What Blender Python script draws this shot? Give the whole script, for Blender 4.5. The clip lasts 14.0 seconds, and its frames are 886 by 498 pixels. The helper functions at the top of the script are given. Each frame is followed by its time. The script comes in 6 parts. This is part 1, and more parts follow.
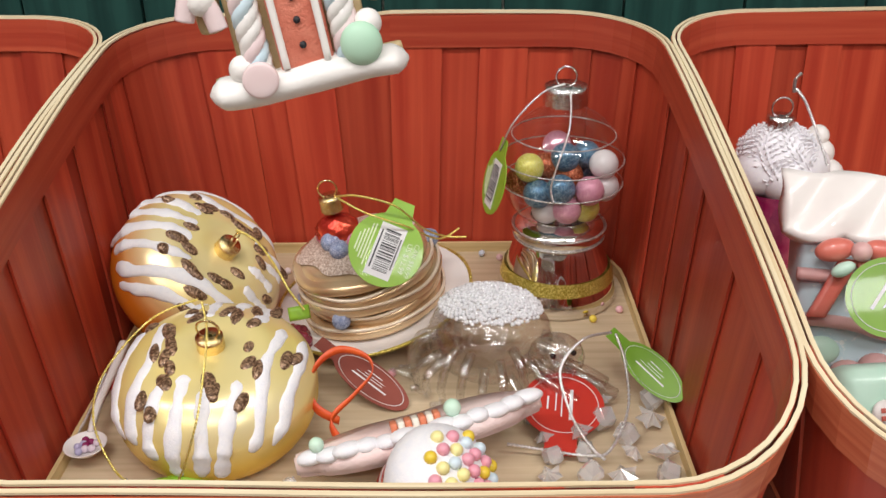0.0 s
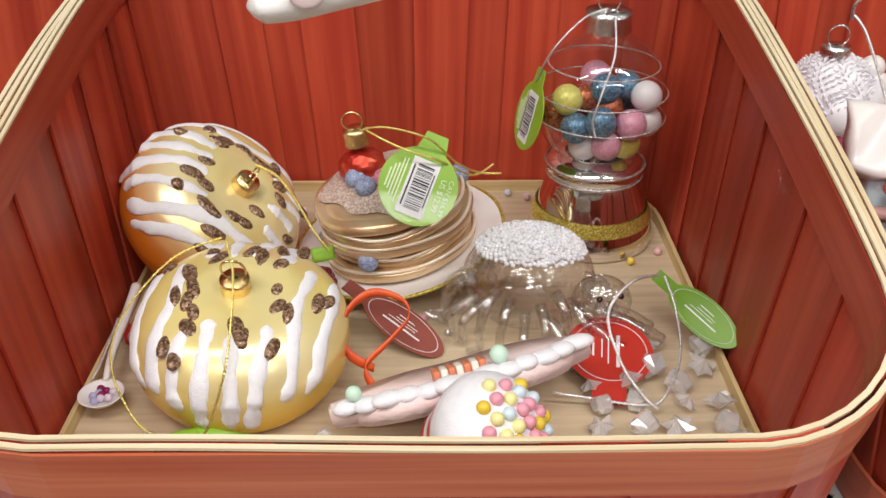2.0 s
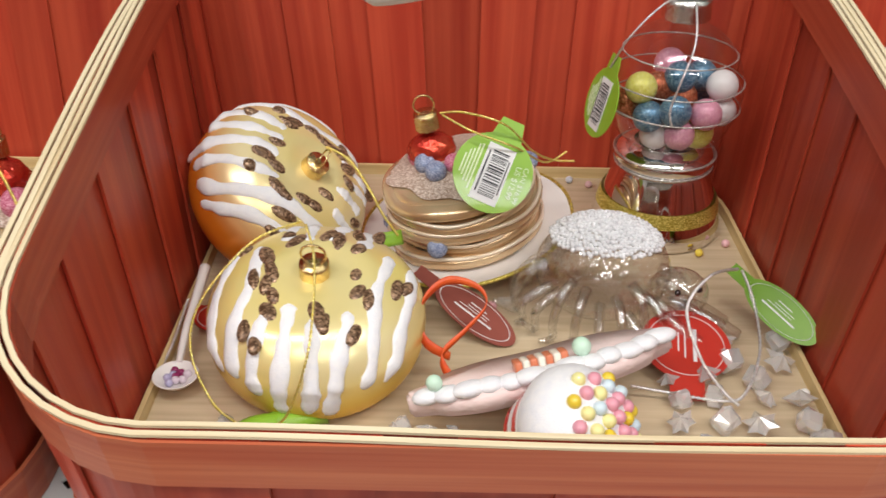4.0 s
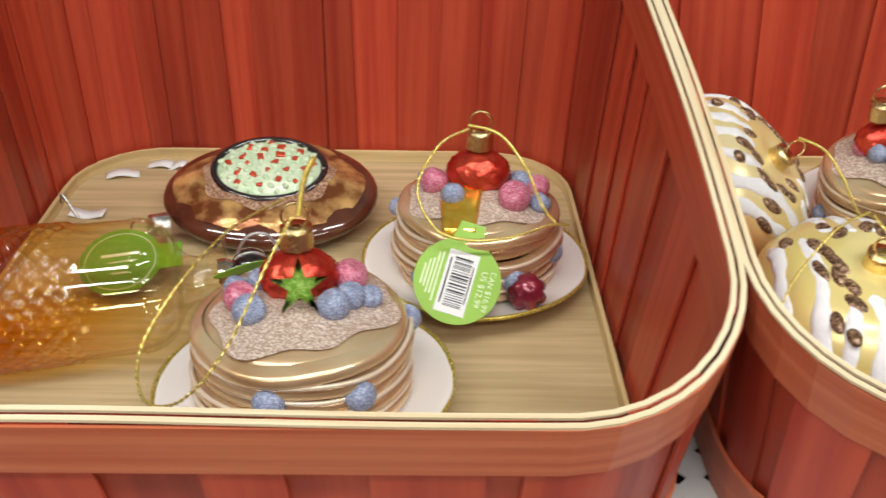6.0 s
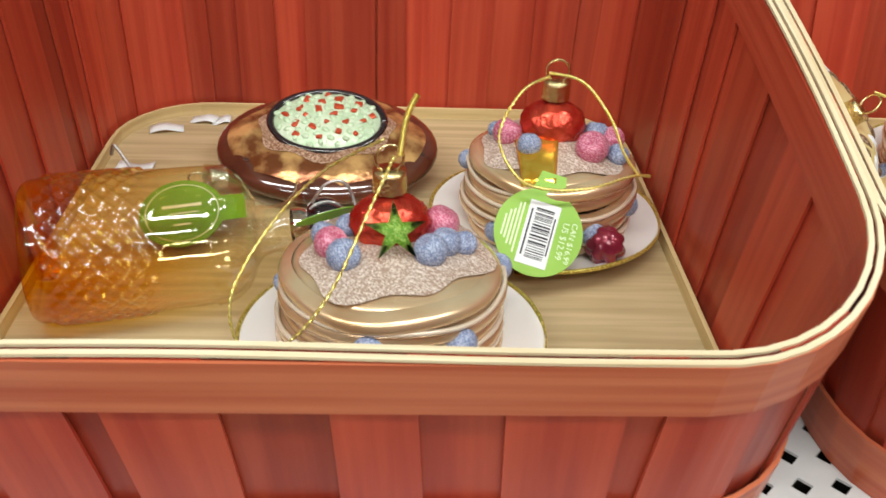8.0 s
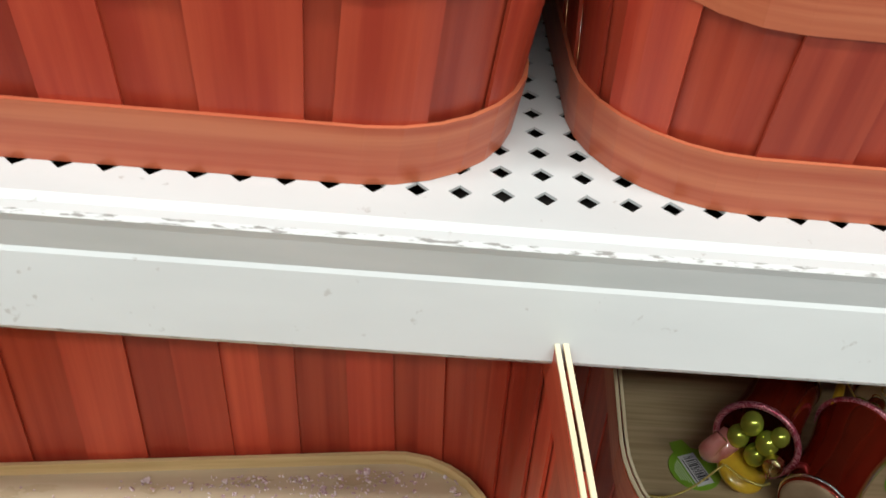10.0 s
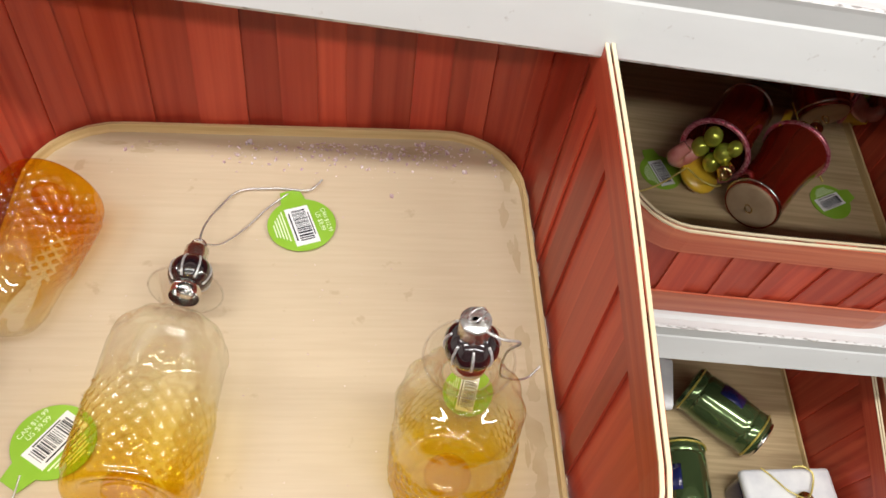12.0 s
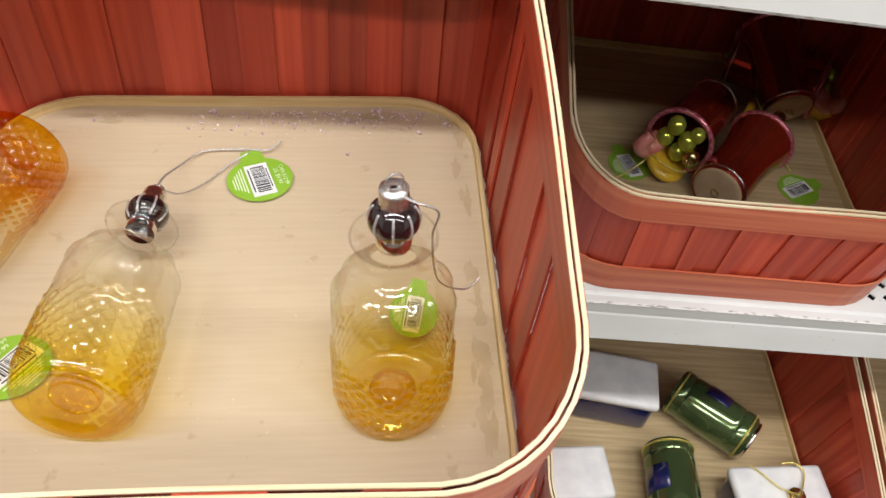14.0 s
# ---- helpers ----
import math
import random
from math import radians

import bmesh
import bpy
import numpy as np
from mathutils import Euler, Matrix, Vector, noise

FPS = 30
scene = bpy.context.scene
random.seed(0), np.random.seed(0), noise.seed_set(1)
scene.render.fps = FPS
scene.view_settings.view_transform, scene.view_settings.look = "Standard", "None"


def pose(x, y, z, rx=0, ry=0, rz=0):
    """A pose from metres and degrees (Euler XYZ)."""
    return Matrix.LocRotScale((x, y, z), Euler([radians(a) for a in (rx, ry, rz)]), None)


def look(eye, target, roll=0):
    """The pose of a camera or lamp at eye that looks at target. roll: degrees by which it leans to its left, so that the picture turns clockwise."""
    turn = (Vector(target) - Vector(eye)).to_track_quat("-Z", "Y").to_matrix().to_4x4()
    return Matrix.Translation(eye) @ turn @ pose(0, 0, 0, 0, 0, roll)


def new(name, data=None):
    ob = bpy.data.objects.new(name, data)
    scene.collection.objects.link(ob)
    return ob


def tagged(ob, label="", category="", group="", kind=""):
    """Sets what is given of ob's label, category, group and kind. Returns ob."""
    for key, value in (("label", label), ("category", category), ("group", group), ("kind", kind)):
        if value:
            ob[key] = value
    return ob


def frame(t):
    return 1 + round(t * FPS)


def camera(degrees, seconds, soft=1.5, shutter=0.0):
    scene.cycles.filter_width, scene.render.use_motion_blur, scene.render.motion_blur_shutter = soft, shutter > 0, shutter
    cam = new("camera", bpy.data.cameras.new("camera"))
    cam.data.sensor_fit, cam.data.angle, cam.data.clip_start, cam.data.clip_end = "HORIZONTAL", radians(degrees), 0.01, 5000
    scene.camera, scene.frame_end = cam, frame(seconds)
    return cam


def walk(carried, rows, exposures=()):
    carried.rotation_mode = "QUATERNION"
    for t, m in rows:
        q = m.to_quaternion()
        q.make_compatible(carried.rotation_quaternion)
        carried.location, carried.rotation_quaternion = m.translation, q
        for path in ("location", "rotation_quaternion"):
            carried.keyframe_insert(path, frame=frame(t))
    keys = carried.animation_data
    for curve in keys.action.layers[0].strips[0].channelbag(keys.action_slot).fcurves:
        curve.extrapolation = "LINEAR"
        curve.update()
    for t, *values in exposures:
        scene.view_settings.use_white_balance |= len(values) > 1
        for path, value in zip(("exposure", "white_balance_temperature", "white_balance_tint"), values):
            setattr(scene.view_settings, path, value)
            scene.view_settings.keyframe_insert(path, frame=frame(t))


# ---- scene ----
cam = camera(52.0, 14.0, shutter=0.35)


def view(x, y, z, yaw, pitch, roll):
    """Camera pose from its place, heading, pitch and lean in degrees."""
    ahead = Vector((-math.sin(radians(yaw)) * math.cos(radians(pitch)), math.cos(radians(yaw)) * math.cos(radians(pitch)), math.sin(radians(pitch))))
    return look((x, y, z), Vector((x, y, z)) + ahead, roll)


PATH = [
    (0, view(0.1948, -0.2414, 0.2998, 0.50, -27.18, -0.63)),
    (0.5, view(0.1907, -0.2341, 0.3004, 0.03, -28.23, -0.42)),
    (1, view(0.1753, -0.2292, 0.2930, -0.62, -29.21, -0.13)),
    (1.5, view(0.1673, -0.2205, 0.2867, -0.72, -30.01, -0.03)),
    (2, view(0.1672, -0.2152, 0.2805, -0.74, -30.52, 0.11)),
    (2.2, view(0.1686, -0.2106, 0.2789, -0.71, -30.76, 0.24)),
    (4.3, view(0.1181, -0.2084, 0.2808, 0.28, -31.86, 1.07)),
    (4.5, view(0.0949, -0.2114, 0.2844, 0.48, -31.97, 0.93)),
    (5, view(0.0166, -0.2190, 0.2850, 0.08, -32.42, 1.31)),
    (5.5, view(-0.0592, -0.2155, 0.2756, -0.83, -32.02, 1.48)),
    (6, view(-0.1179, -0.2055, 0.2723, -1.30, -32.05, 1.34)),
    (6.5, view(-0.1532, -0.1942, 0.2671, -2.24, -32.32, 1.62)),
    (7, view(-0.1738, -0.1846, 0.2631, -2.77, -32.50, 1.78)),
    (7.2, view(-0.1798, -0.1813, 0.2600, -3.05, -32.68, 2.00)),
    (9.3, view(-0.1104, -0.2569, 0.2071, -3.78, -35.10, 4.93)),
    (9.5, view(-0.1003, -0.2593, 0.1910, -4.63, -36.23, 6.03)),
    (10, view(-0.0690, -0.2630, 0.1761, -4.49, -37.70, 6.99)),
    (10.5, view(-0.0660, -0.2806, 0.1644, -3.39, -39.82, 7.78)),
    (11, view(-0.1143, -0.3923, 0.1989, -7.92, -44.25, 13.97)),
    (11.5, view(-0.1340, -0.3496, 0.2363, -12.50, -51.96, 17.01)),
    (12, view(-0.1373, -0.3631, 0.2387, -14.24, -53.50, 17.34)),
    (12.5, view(-0.1413, -0.3744, 0.2363, -14.52, -54.07, 16.65)),
    (13, view(-0.1399, -0.3922, 0.2263, -14.01, -52.69, 14.95)),
    (13.5, view(-0.1145, -0.4113, 0.2169, -11.24, -51.22, 13.22)),
    (14, view(-0.0958, -0.4384, 0.2085, -10.68, -48.70, 12.79)),
]
EXPOSURES = [(0.0, -0.36, 6500, 12), (2.0, -0.32, 6500, 12), (4.5, -0.30, 6500, 9), (7.0, -0.18, 6450, 5), (9.5, -0.05, 6150, 2), (11.0, -0.02, 6150, 3), (12.0, 0.05, 6450, 10), (14.0, 0.0, 6450, 10)]
walk(cam, PATH, EXPOSURES)

# ---- light: a bright shop with long ceiling fixtures ----
world = bpy.data.worlds.new("shop_world")
scene.world = world
world.use_nodes = True
world.node_tree.nodes["Background"].inputs[0].default_value = (0.9, 0.95, 1.0, 1)
world.node_tree.nodes["Background"].inputs[1].default_value = 0.25


def ceiling_lamp(x, y, z, sx, sy, watts):
    d = bpy.data.lights.new("ceiling_tube", "AREA")
    d.shape, d.size, d.size_y, d.energy = "RECTANGLE", sx, sy, watts
    d.color = (1.0, 0.98, 0.95)
    ob = new("ceiling_tube", d)
    ob.matrix_world = pose(x, y, z)
    return ob


for lx in (-1.5, -0.1, 1.3):
    ceiling_lamp(lx, -0.72, 1.95, 1.1, 0.16, 25)
    ceiling_lamp(lx, -1.95, 1.95, 1.1, 0.16, 21)

# ---- materials ----
def mat(name, color, rough=0.5, metal=0.0, color2=None, scale=(40, 40, 40), detail=4.0, bump=0.0, bump_scale=None, coord="Object",
        vary=0.0, trans=0.0, ior=1.45, coat=0.0, spec=0.5, mix_lo=0.35, mix_hi=0.65, spots=None, spot_scale=60.0, spot_at=0.62, sheen=0.0):
    """A principled material: two tones mixed by stretched noise, optional per-object variation, spots and relief."""
    m = bpy.data.materials.new(name)
    m.use_nodes = True
    nt = m.node_tree
    n, l = nt.nodes, nt.links
    b = n["Principled BSDF"]
    b.inputs["Roughness"].default_value = rough
    b.inputs["Metallic"].default_value = metal
    b.inputs["Transmission Weight"].default_value = trans
    b.inputs["IOR"].default_value = ior
    b.inputs["Coat Weight"].default_value = coat
    b.inputs["Specular IOR Level"].default_value = spec
    tc = n.new("ShaderNodeTexCoord")
    mp = n.new("ShaderNodeMapping")
    mp.inputs["Scale"].default_value = scale
    l.new(tc.outputs[coord], mp.inputs["Vector"])
    info = n.new("ShaderNodeObjectInfo")
    vec = mp.outputs["Vector"]
    if vary:
        add = n.new("ShaderNodeVectorMath")
        add.operation = "ADD"
        mul = n.new("ShaderNodeMath")
        mul.operation = "MULTIPLY"
        mul.inputs[1].default_value = 57.0
        l.new(info.outputs["Random"], mul.inputs[0])
        l.new(vec, add.inputs[0])
        l.new(mul.outputs[0], add.inputs[1])
        vec = add.outputs[0]
    nz = n.new("ShaderNodeTexNoise")
    nz.inputs["Scale"].default_value = 1.0
    nz.inputs["Detail"].default_value = detail
    l.new(vec, nz.inputs["Vector"])
    ramp = n.new("ShaderNodeValToRGB")
    ramp.color_ramp.elements[0].position, ramp.color_ramp.elements[1].position = mix_lo, mix_hi
    ramp.color_ramp.elements[0].color = (*color, 1)
    ramp.color_ramp.elements[1].color = (*(color2 or color), 1)
    l.new(nz.outputs["Fac"], ramp.inputs["Fac"])
    out = ramp.outputs["Color"]
    if vary:
        hsv = n.new("ShaderNodeHueSaturation")
        mr = n.new("ShaderNodeMapRange")
        mr.inputs["To Min"].default_value, mr.inputs["To Max"].default_value = 1 - vary, 1 + vary
        l.new(info.outputs["Random"], mr.inputs["Value"])
        l.new(mr.outputs["Result"], hsv.inputs["Value"])
        l.new(out, hsv.inputs["Color"])
        out = hsv.outputs["Color"]
    if spots:
        sp = n.new("ShaderNodeTexNoise")
        sp.inputs["Scale"].default_value = spot_scale
        sp.inputs["Detail"].default_value = 6
        l.new(tc.outputs["Object"], sp.inputs["Vector"])
        r2 = n.new("ShaderNodeValToRGB")
        r2.color_ramp.elements[0].position, r2.color_ramp.elements[1].position = spot_at, spot_at + 0.05
        l.new(sp.outputs["Fac"], r2.inputs["Fac"])
        mx = n.new("ShaderNodeMixRGB")
        mx.inputs["Color2"].default_value = (*spots, 1)
        l.new(r2.outputs["Color"], mx.inputs["Fac"])
        l.new(out, mx.inputs["Color1"])
        out = mx.outputs["Color"]
    l.new(out, b.inputs["Base Color"])
    if bump:
        bp = n.new("ShaderNodeBump")
        bp.inputs["Strength"].default_value = bump
        bp.inputs["Distance"].default_value = 0.001
        if bump_scale:
            bz = n.new("ShaderNodeTexNoise")
            bz.inputs["Scale"].default_value = bump_scale
            bz.inputs["Detail"].default_value = 3
            l.new(tc.outputs["Object"], bz.inputs["Vector"])
            l.new(bz.outputs["Fac"], bp.inputs["Height"])
        else:
            l.new(nz.outputs["Fac"], bp.inputs["Height"])
        l.new(bp.outputs["Normal"], b.inputs["Normal"])
    return m


def glitter(name, color, color2, scale=900.0, rough=0.3, metal=0.6):
    """Tiny flakes, each of its own tone and tilt."""
    m = bpy.data.materials.new(name)
    m.use_nodes = True
    n, l = m.node_tree.nodes, m.node_tree.links
    b = n["Principled BSDF"]
    tc = n.new("ShaderNodeTexCoord")
    v = n.new("ShaderNodeTexVoronoi")
    v.inputs["Scale"].default_value = scale
    l.new(tc.outputs["Object"], v.inputs["Vector"])
    sep = n.new("ShaderNodeSeparateColor")
    l.new(v.outputs["Color"], sep.inputs[0])
    r = n.new("ShaderNodeValToRGB")
    r.color_ramp.elements[0].color, r.color_ramp.elements[1].color = (*color, 1), (*color2, 1)
    r.color_ramp.elements[0].position = 0.3
    l.new(sep.outputs[0], r.inputs["Fac"])
    l.new(r.outputs["Color"], b.inputs["Base Color"])
    b.inputs["Roughness"].default_value, b.inputs["Metallic"].default_value = rough, metal
    bp = n.new("ShaderNodeBump")
    bp.inputs["Strength"].default_value, bp.inputs["Distance"].default_value = 0.8, 0.0006
    l.new(sep.outputs[1], bp.inputs["Height"])
    l.new(bp.outputs["Normal"], b.inputs["Normal"])
    return m


RED_PLANK = mat("red_stained_plank", (0.34, 0.034, 0.017), 0.40, color2=(0.46, 0.066, 0.030), scale=(150, 4, 1), coord="UV", vary=0.24, bump=0.25, detail=5)
RED_BAND = mat("red_stained_band", (0.42, 0.084, 0.038), 0.38, color2=(0.55, 0.165, 0.078), scale=(5, 180, 1), coord="UV", vary=0.08, bump=0.25, detail=5)
BARE_WOOD = mat("bare_veneer_edge", (0.80, 0.69, 0.48), 0.6, color2=(0.60, 0.44, 0.24), scale=(10, 300, 1), coord="UV", bump=0.2, mix_lo=0.4, mix_hi=0.75)
FLOOR_WOOD = mat("plywood_floor", (0.43, 0.315, 0.165), 0.55, color2=(0.58, 0.435, 0.25), scale=(9, 240, 1), coord="UV", vary=0.06, bump=0.15, detail=6)
PALE_FLOOR = mat("pale_plywood_floor", (0.565, 0.45, 0.305), 0.5, color2=(0.60, 0.485, 0.335), scale=(20, 320, 1), coord="UV", bump=0.1, detail=6, spots=(0.50, 0.385, 0.25), spot_scale=70, spot_at=0.66)
ROSY_FLOOR = mat("rosy_plywood_floor", (0.52, 0.40, 0.255), 0.5, color2=(0.63, 0.50, 0.34), scale=(9, 200, 1), coord="UV", bump=0.12, detail=6)
# same red stain as RED_BAND, darkened for the shade inside the baskets
SHADED_BAND = mat("red_band_shaded_inside", (0.36, 0.042, 0.021), 0.38, color2=(0.47, 0.080, 0.038), scale=(5, 180, 1), coord="UV", vary=0.08, bump=0.25, detail=5)
STRIP_WOOD = mat("floor_strip_veneer", (0.70, 0.54, 0.28), 0.55, color2=(0.54, 0.38, 0.17), scale=(9, 250, 1), coord="UV", bump=0.2)
WHITE_PAINT = mat("white_shelf_enamel", (0.64, 0.65, 0.65), 0.35, color2=(0.59, 0.60, 0.60), scale=(9, 30, 30), spots=(0.50, 0.49, 0.48), spot_scale=150, spot_at=0.675)
WORN_PAINT = mat("worn_enamel_edge", (0.66, 0.67, 0.67), 0.4, color2=(0.30, 0.29, 0.28), scale=(160, 600, 600), mix_lo=0.53, mix_hi=0.62, detail=6)
GREY_PAINT = mat("label_channel_grey", (0.54, 0.56, 0.56), 0.35, color2=(0.60, 0.61, 0.61), scale=(12, 60, 60))
# near-black colour standing in for the shade below the shelf perforations
HOLE_SHADE = mat("hole_shade_black", (0.03, 0.025, 0.022), 0.7)
GREEN_WALL = mat("dark_green_boards", (0.006, 0.035, 0.030), 0.5, color2=(0.018, 0.075, 0.062), scale=(90, 90, 5), bump=0.5, detail=5)


# ---- building helpers ----
def thing(name, label, category, group="", at=None):
    ob = new(name)
    ob.empty_display_size = 0.02
    if at is not None:
        ob.matrix_world = at
    return tagged(ob, label, category, group)


def part(name, bm, material, parent=None, label="", smooth=True, m=None):
    """Link a bmesh as one mesh object under a thing or a part."""
    me = bpy.data.meshes.new(name)
    bm.to_mesh(me)
    bm.free()
    me.materials.append(material)
    if smooth:
        me.shade_smooth()
    ob = new(name, me)
    if parent is not None:
        ob.parent = parent
    if m is not None:
        ob.matrix_basis = m
    if label:
        ob["label"] = label
    return ob


def setting(name, bm, material, label, smooth=False):
    return tagged(part(name, bm, material, None, "", smooth), label, "", "", "structure")


def sheet(fn, nu, nv, thick=0.0, closed=False, uv=(1.0, 1.0)):
    """A grid fn(i/nu, j/nv) -> point, or a slab of it with the given thickness along its normals; UVs in metres."""
    bm = bmesh.new()
    lay = bm.loops.layers.uv.new("UVMap")
    cols = nu if closed else nu + 1
    g = np.array([[fn(i / nu, j / nv) for j in range(nv + 1)] for i in range(cols)], float)
    du = np.roll(g, -1, 0) - np.roll(g, 1, 0) if closed else np.gradient(g, axis=0)
    dv = np.gradient(g, axis=1)
    nr = np.cross(du, dv)
    nr /= np.linalg.norm(nr, axis=2, keepdims=True) + 1e-12
    top = [[bm.verts.new(g[i, j] + nr[i, j] * thick * 0.5) for j in range(nv + 1)] for i in range(cols)]
    layers = [(top, 1)]
    if thick:
        low = [[bm.verts.new(g[i, j] - nr[i, j] * thick * 0.5) for j in range(nv + 1)] for i in range(cols)]
        layers.append((low, -1))

    def quad(vs, uvs):
        f = bm.faces.new(vs)
        for lp, w in zip(f.loops, uvs):
            lp[lay].uv = w

    for v, side in layers:
        for i in range(nu):
            k = (i + 1) % cols
            for j in range(nv):
                vs = [v[i][j], v[k][j], v[k][j + 1], v[i][j + 1]]
                us = [(i / nu * uv[0], j / nv * uv[1]), ((i + 1) / nu * uv[0], j / nv * uv[1]), ((i + 1) / nu * uv[0], (j + 1) / nv * uv[1]), (i / nu * uv[0], (j + 1) / nv * uv[1])]
                quad(vs if side > 0 else vs[::-1], us if side > 0 else us[::-1])
    if thick:
        for i in range(nu):
            k = (i + 1) % cols
            for j, flip in ((0, True), (nv, False)):
                vs = [top[i][j], top[k][j], low[k][j], low[i][j]]
                us = [(i / nu * uv[0], 0), ((i + 1) / nu * uv[0], 0), ((i + 1) / nu * uv[0], thick), (i / nu * uv[0], thick)]
                quad(vs[::-1] if flip else vs, us[::-1] if flip else us)
        if not closed:
            for i, flip in ((0, False), (nu, True)):
                for j in range(nv):
                    vs = [top[i][j], top[i][j + 1], low[i][j + 1], low[i][j]]
                    quad(vs[::-1] if flip else vs, [(0, 0)] * 4)
    return bm


def box(cx, cy, cz, sx, sy, sz, bevel=0.0):
    bm = bmesh.new()
    bmesh.ops.create_cube(bm, size=1, matrix=Matrix.Translation((cx, cy, cz)) @ Matrix.Diagonal((sx, sy, sz, 1)))
    if bevel:
        bmesh.ops.bevel(bm, geom=bm.edges[:], offset=bevel, segments=2, affect="EDGES", profile=0.6)
    return bm


def lathe(profile, steps=32, wobble=0.0):
    """A turned body from (radius, height) pairs."""
    n = len(profile) - 1

    def fn(u, v):
        r, z = profile[min(n, round(v * n))]
        a = u * 2 * math.pi
        k = 1 + wobble * math.sin(3 * a + 9 * z * 30)
        return (r * k * math.cos(a), r * k * math.sin(a), z)
    bm = sheet(fn, steps, n, closed=True, uv=(0.2, 0.1))
    bmesh.ops.remove_doubles(bm, verts=bm.verts[:], dist=1e-6)
    return bm


def smooth_profile(pts, n=24):
    """A soft curve through (radius, height) pairs."""
    pts = np.array(pts, float)
    t = np.linspace(0, len(pts) - 1, n)
    out = []
    for s in t:
        i = min(int(s), len(pts) - 2)
        f = s - i
        p0, p1, p2, p3 = pts[max(i - 1, 0)], pts[i], pts[i + 1], pts[min(i + 2, len(pts) - 1)]
        q = 0.5 * (2 * p1 + (p2 - p0) * f + (2 * p0 - 5 * p1 + 4 * p2 - p3) * f * f + (3 * p1 - p0 - 3 * p2 + p3) * f ** 3)
        out.append((max(q[0], 0.0), q[1]))
    return out


def spline(pts, n=40):
    pts = [Vector(p) for p in pts]
    out = []
    for k in range(n + 1):
        s = k / n * (len(pts) - 1)
        i = min(int(s), len(pts) - 2)
        f = s - i
        p0, p1, p2, p3 = pts[max(i - 1, 0)], pts[i], pts[i + 1], pts[min(i + 2, len(pts) - 1)]
        out.append(0.5 * (2 * p1 + (p2 - p0) * f + (2 * p0 - 5 * p1 + 4 * p2 - p3) * f * f + (3 * p1 - p0 - 3 * p2 + p3) * f ** 3))
    return out


def tube(pts, r, sides=6, n=40, twist=0.0, closed=False, taper=None):
    """A cord or rod along a soft curve; twist gives it the lay of a twisted cord."""
    line = spline(pts, n)
    up = Vector((0.31, 0.17, 0.93))
    frames = []
    for i, p in enumerate(line):
        d = (line[min(i + 1, n)] - line[max(i - 1, 0)]).normalized()
        a = d.cross(up)
        if a.length < 1e-4:
            a = d.cross(Vector((1, 0, 0)))
        a.normalize()
        frames.append((p, a, d.cross(a)))

    def fn(u, v):
        i = round(v * n)
        p, a, b = frames[i]
        ang = u * 2 * math.pi + twist * i
        k = r * (taper(v) if taper else 1.0)
        if twist:
            k *= 1 + 0.35 * math.cos(2 * u * 2 * math.pi)
        return p + a * math.cos(ang) * k + b * math.sin(ang) * k
    bm = sheet(fn, sides, n, closed=True, uv=(0.01, 0.1))
    ends = [e for e in bm.edges if e.is_boundary]
    bmesh.ops.holes_fill(bm, edges=ends, sides=0)
    bmesh.ops.recalc_face_normals(bm, faces=bm.faces[:])
    return bm


def ball(r, seg=16, ring=10, m=None):
    bm = bmesh.new()
    bmesh.ops.create_uvsphere(bm, u_segments=seg, v_segments=ring, radius=r, matrix=m or Matrix.Identity(4))
    return bm


def merge(bms):
    """Join bmeshes of one part."""
    out = bmesh.new()
    for b in bms:
        me = bpy.data.meshes.new("piece")
        b.to_mesh(me)
        b.free()
        out.from_mesh(me)
        bpy.data.meshes.remove(me)
    return out


# ---- the shelving: perforated white steel shelves ----
PITCH = 0.015


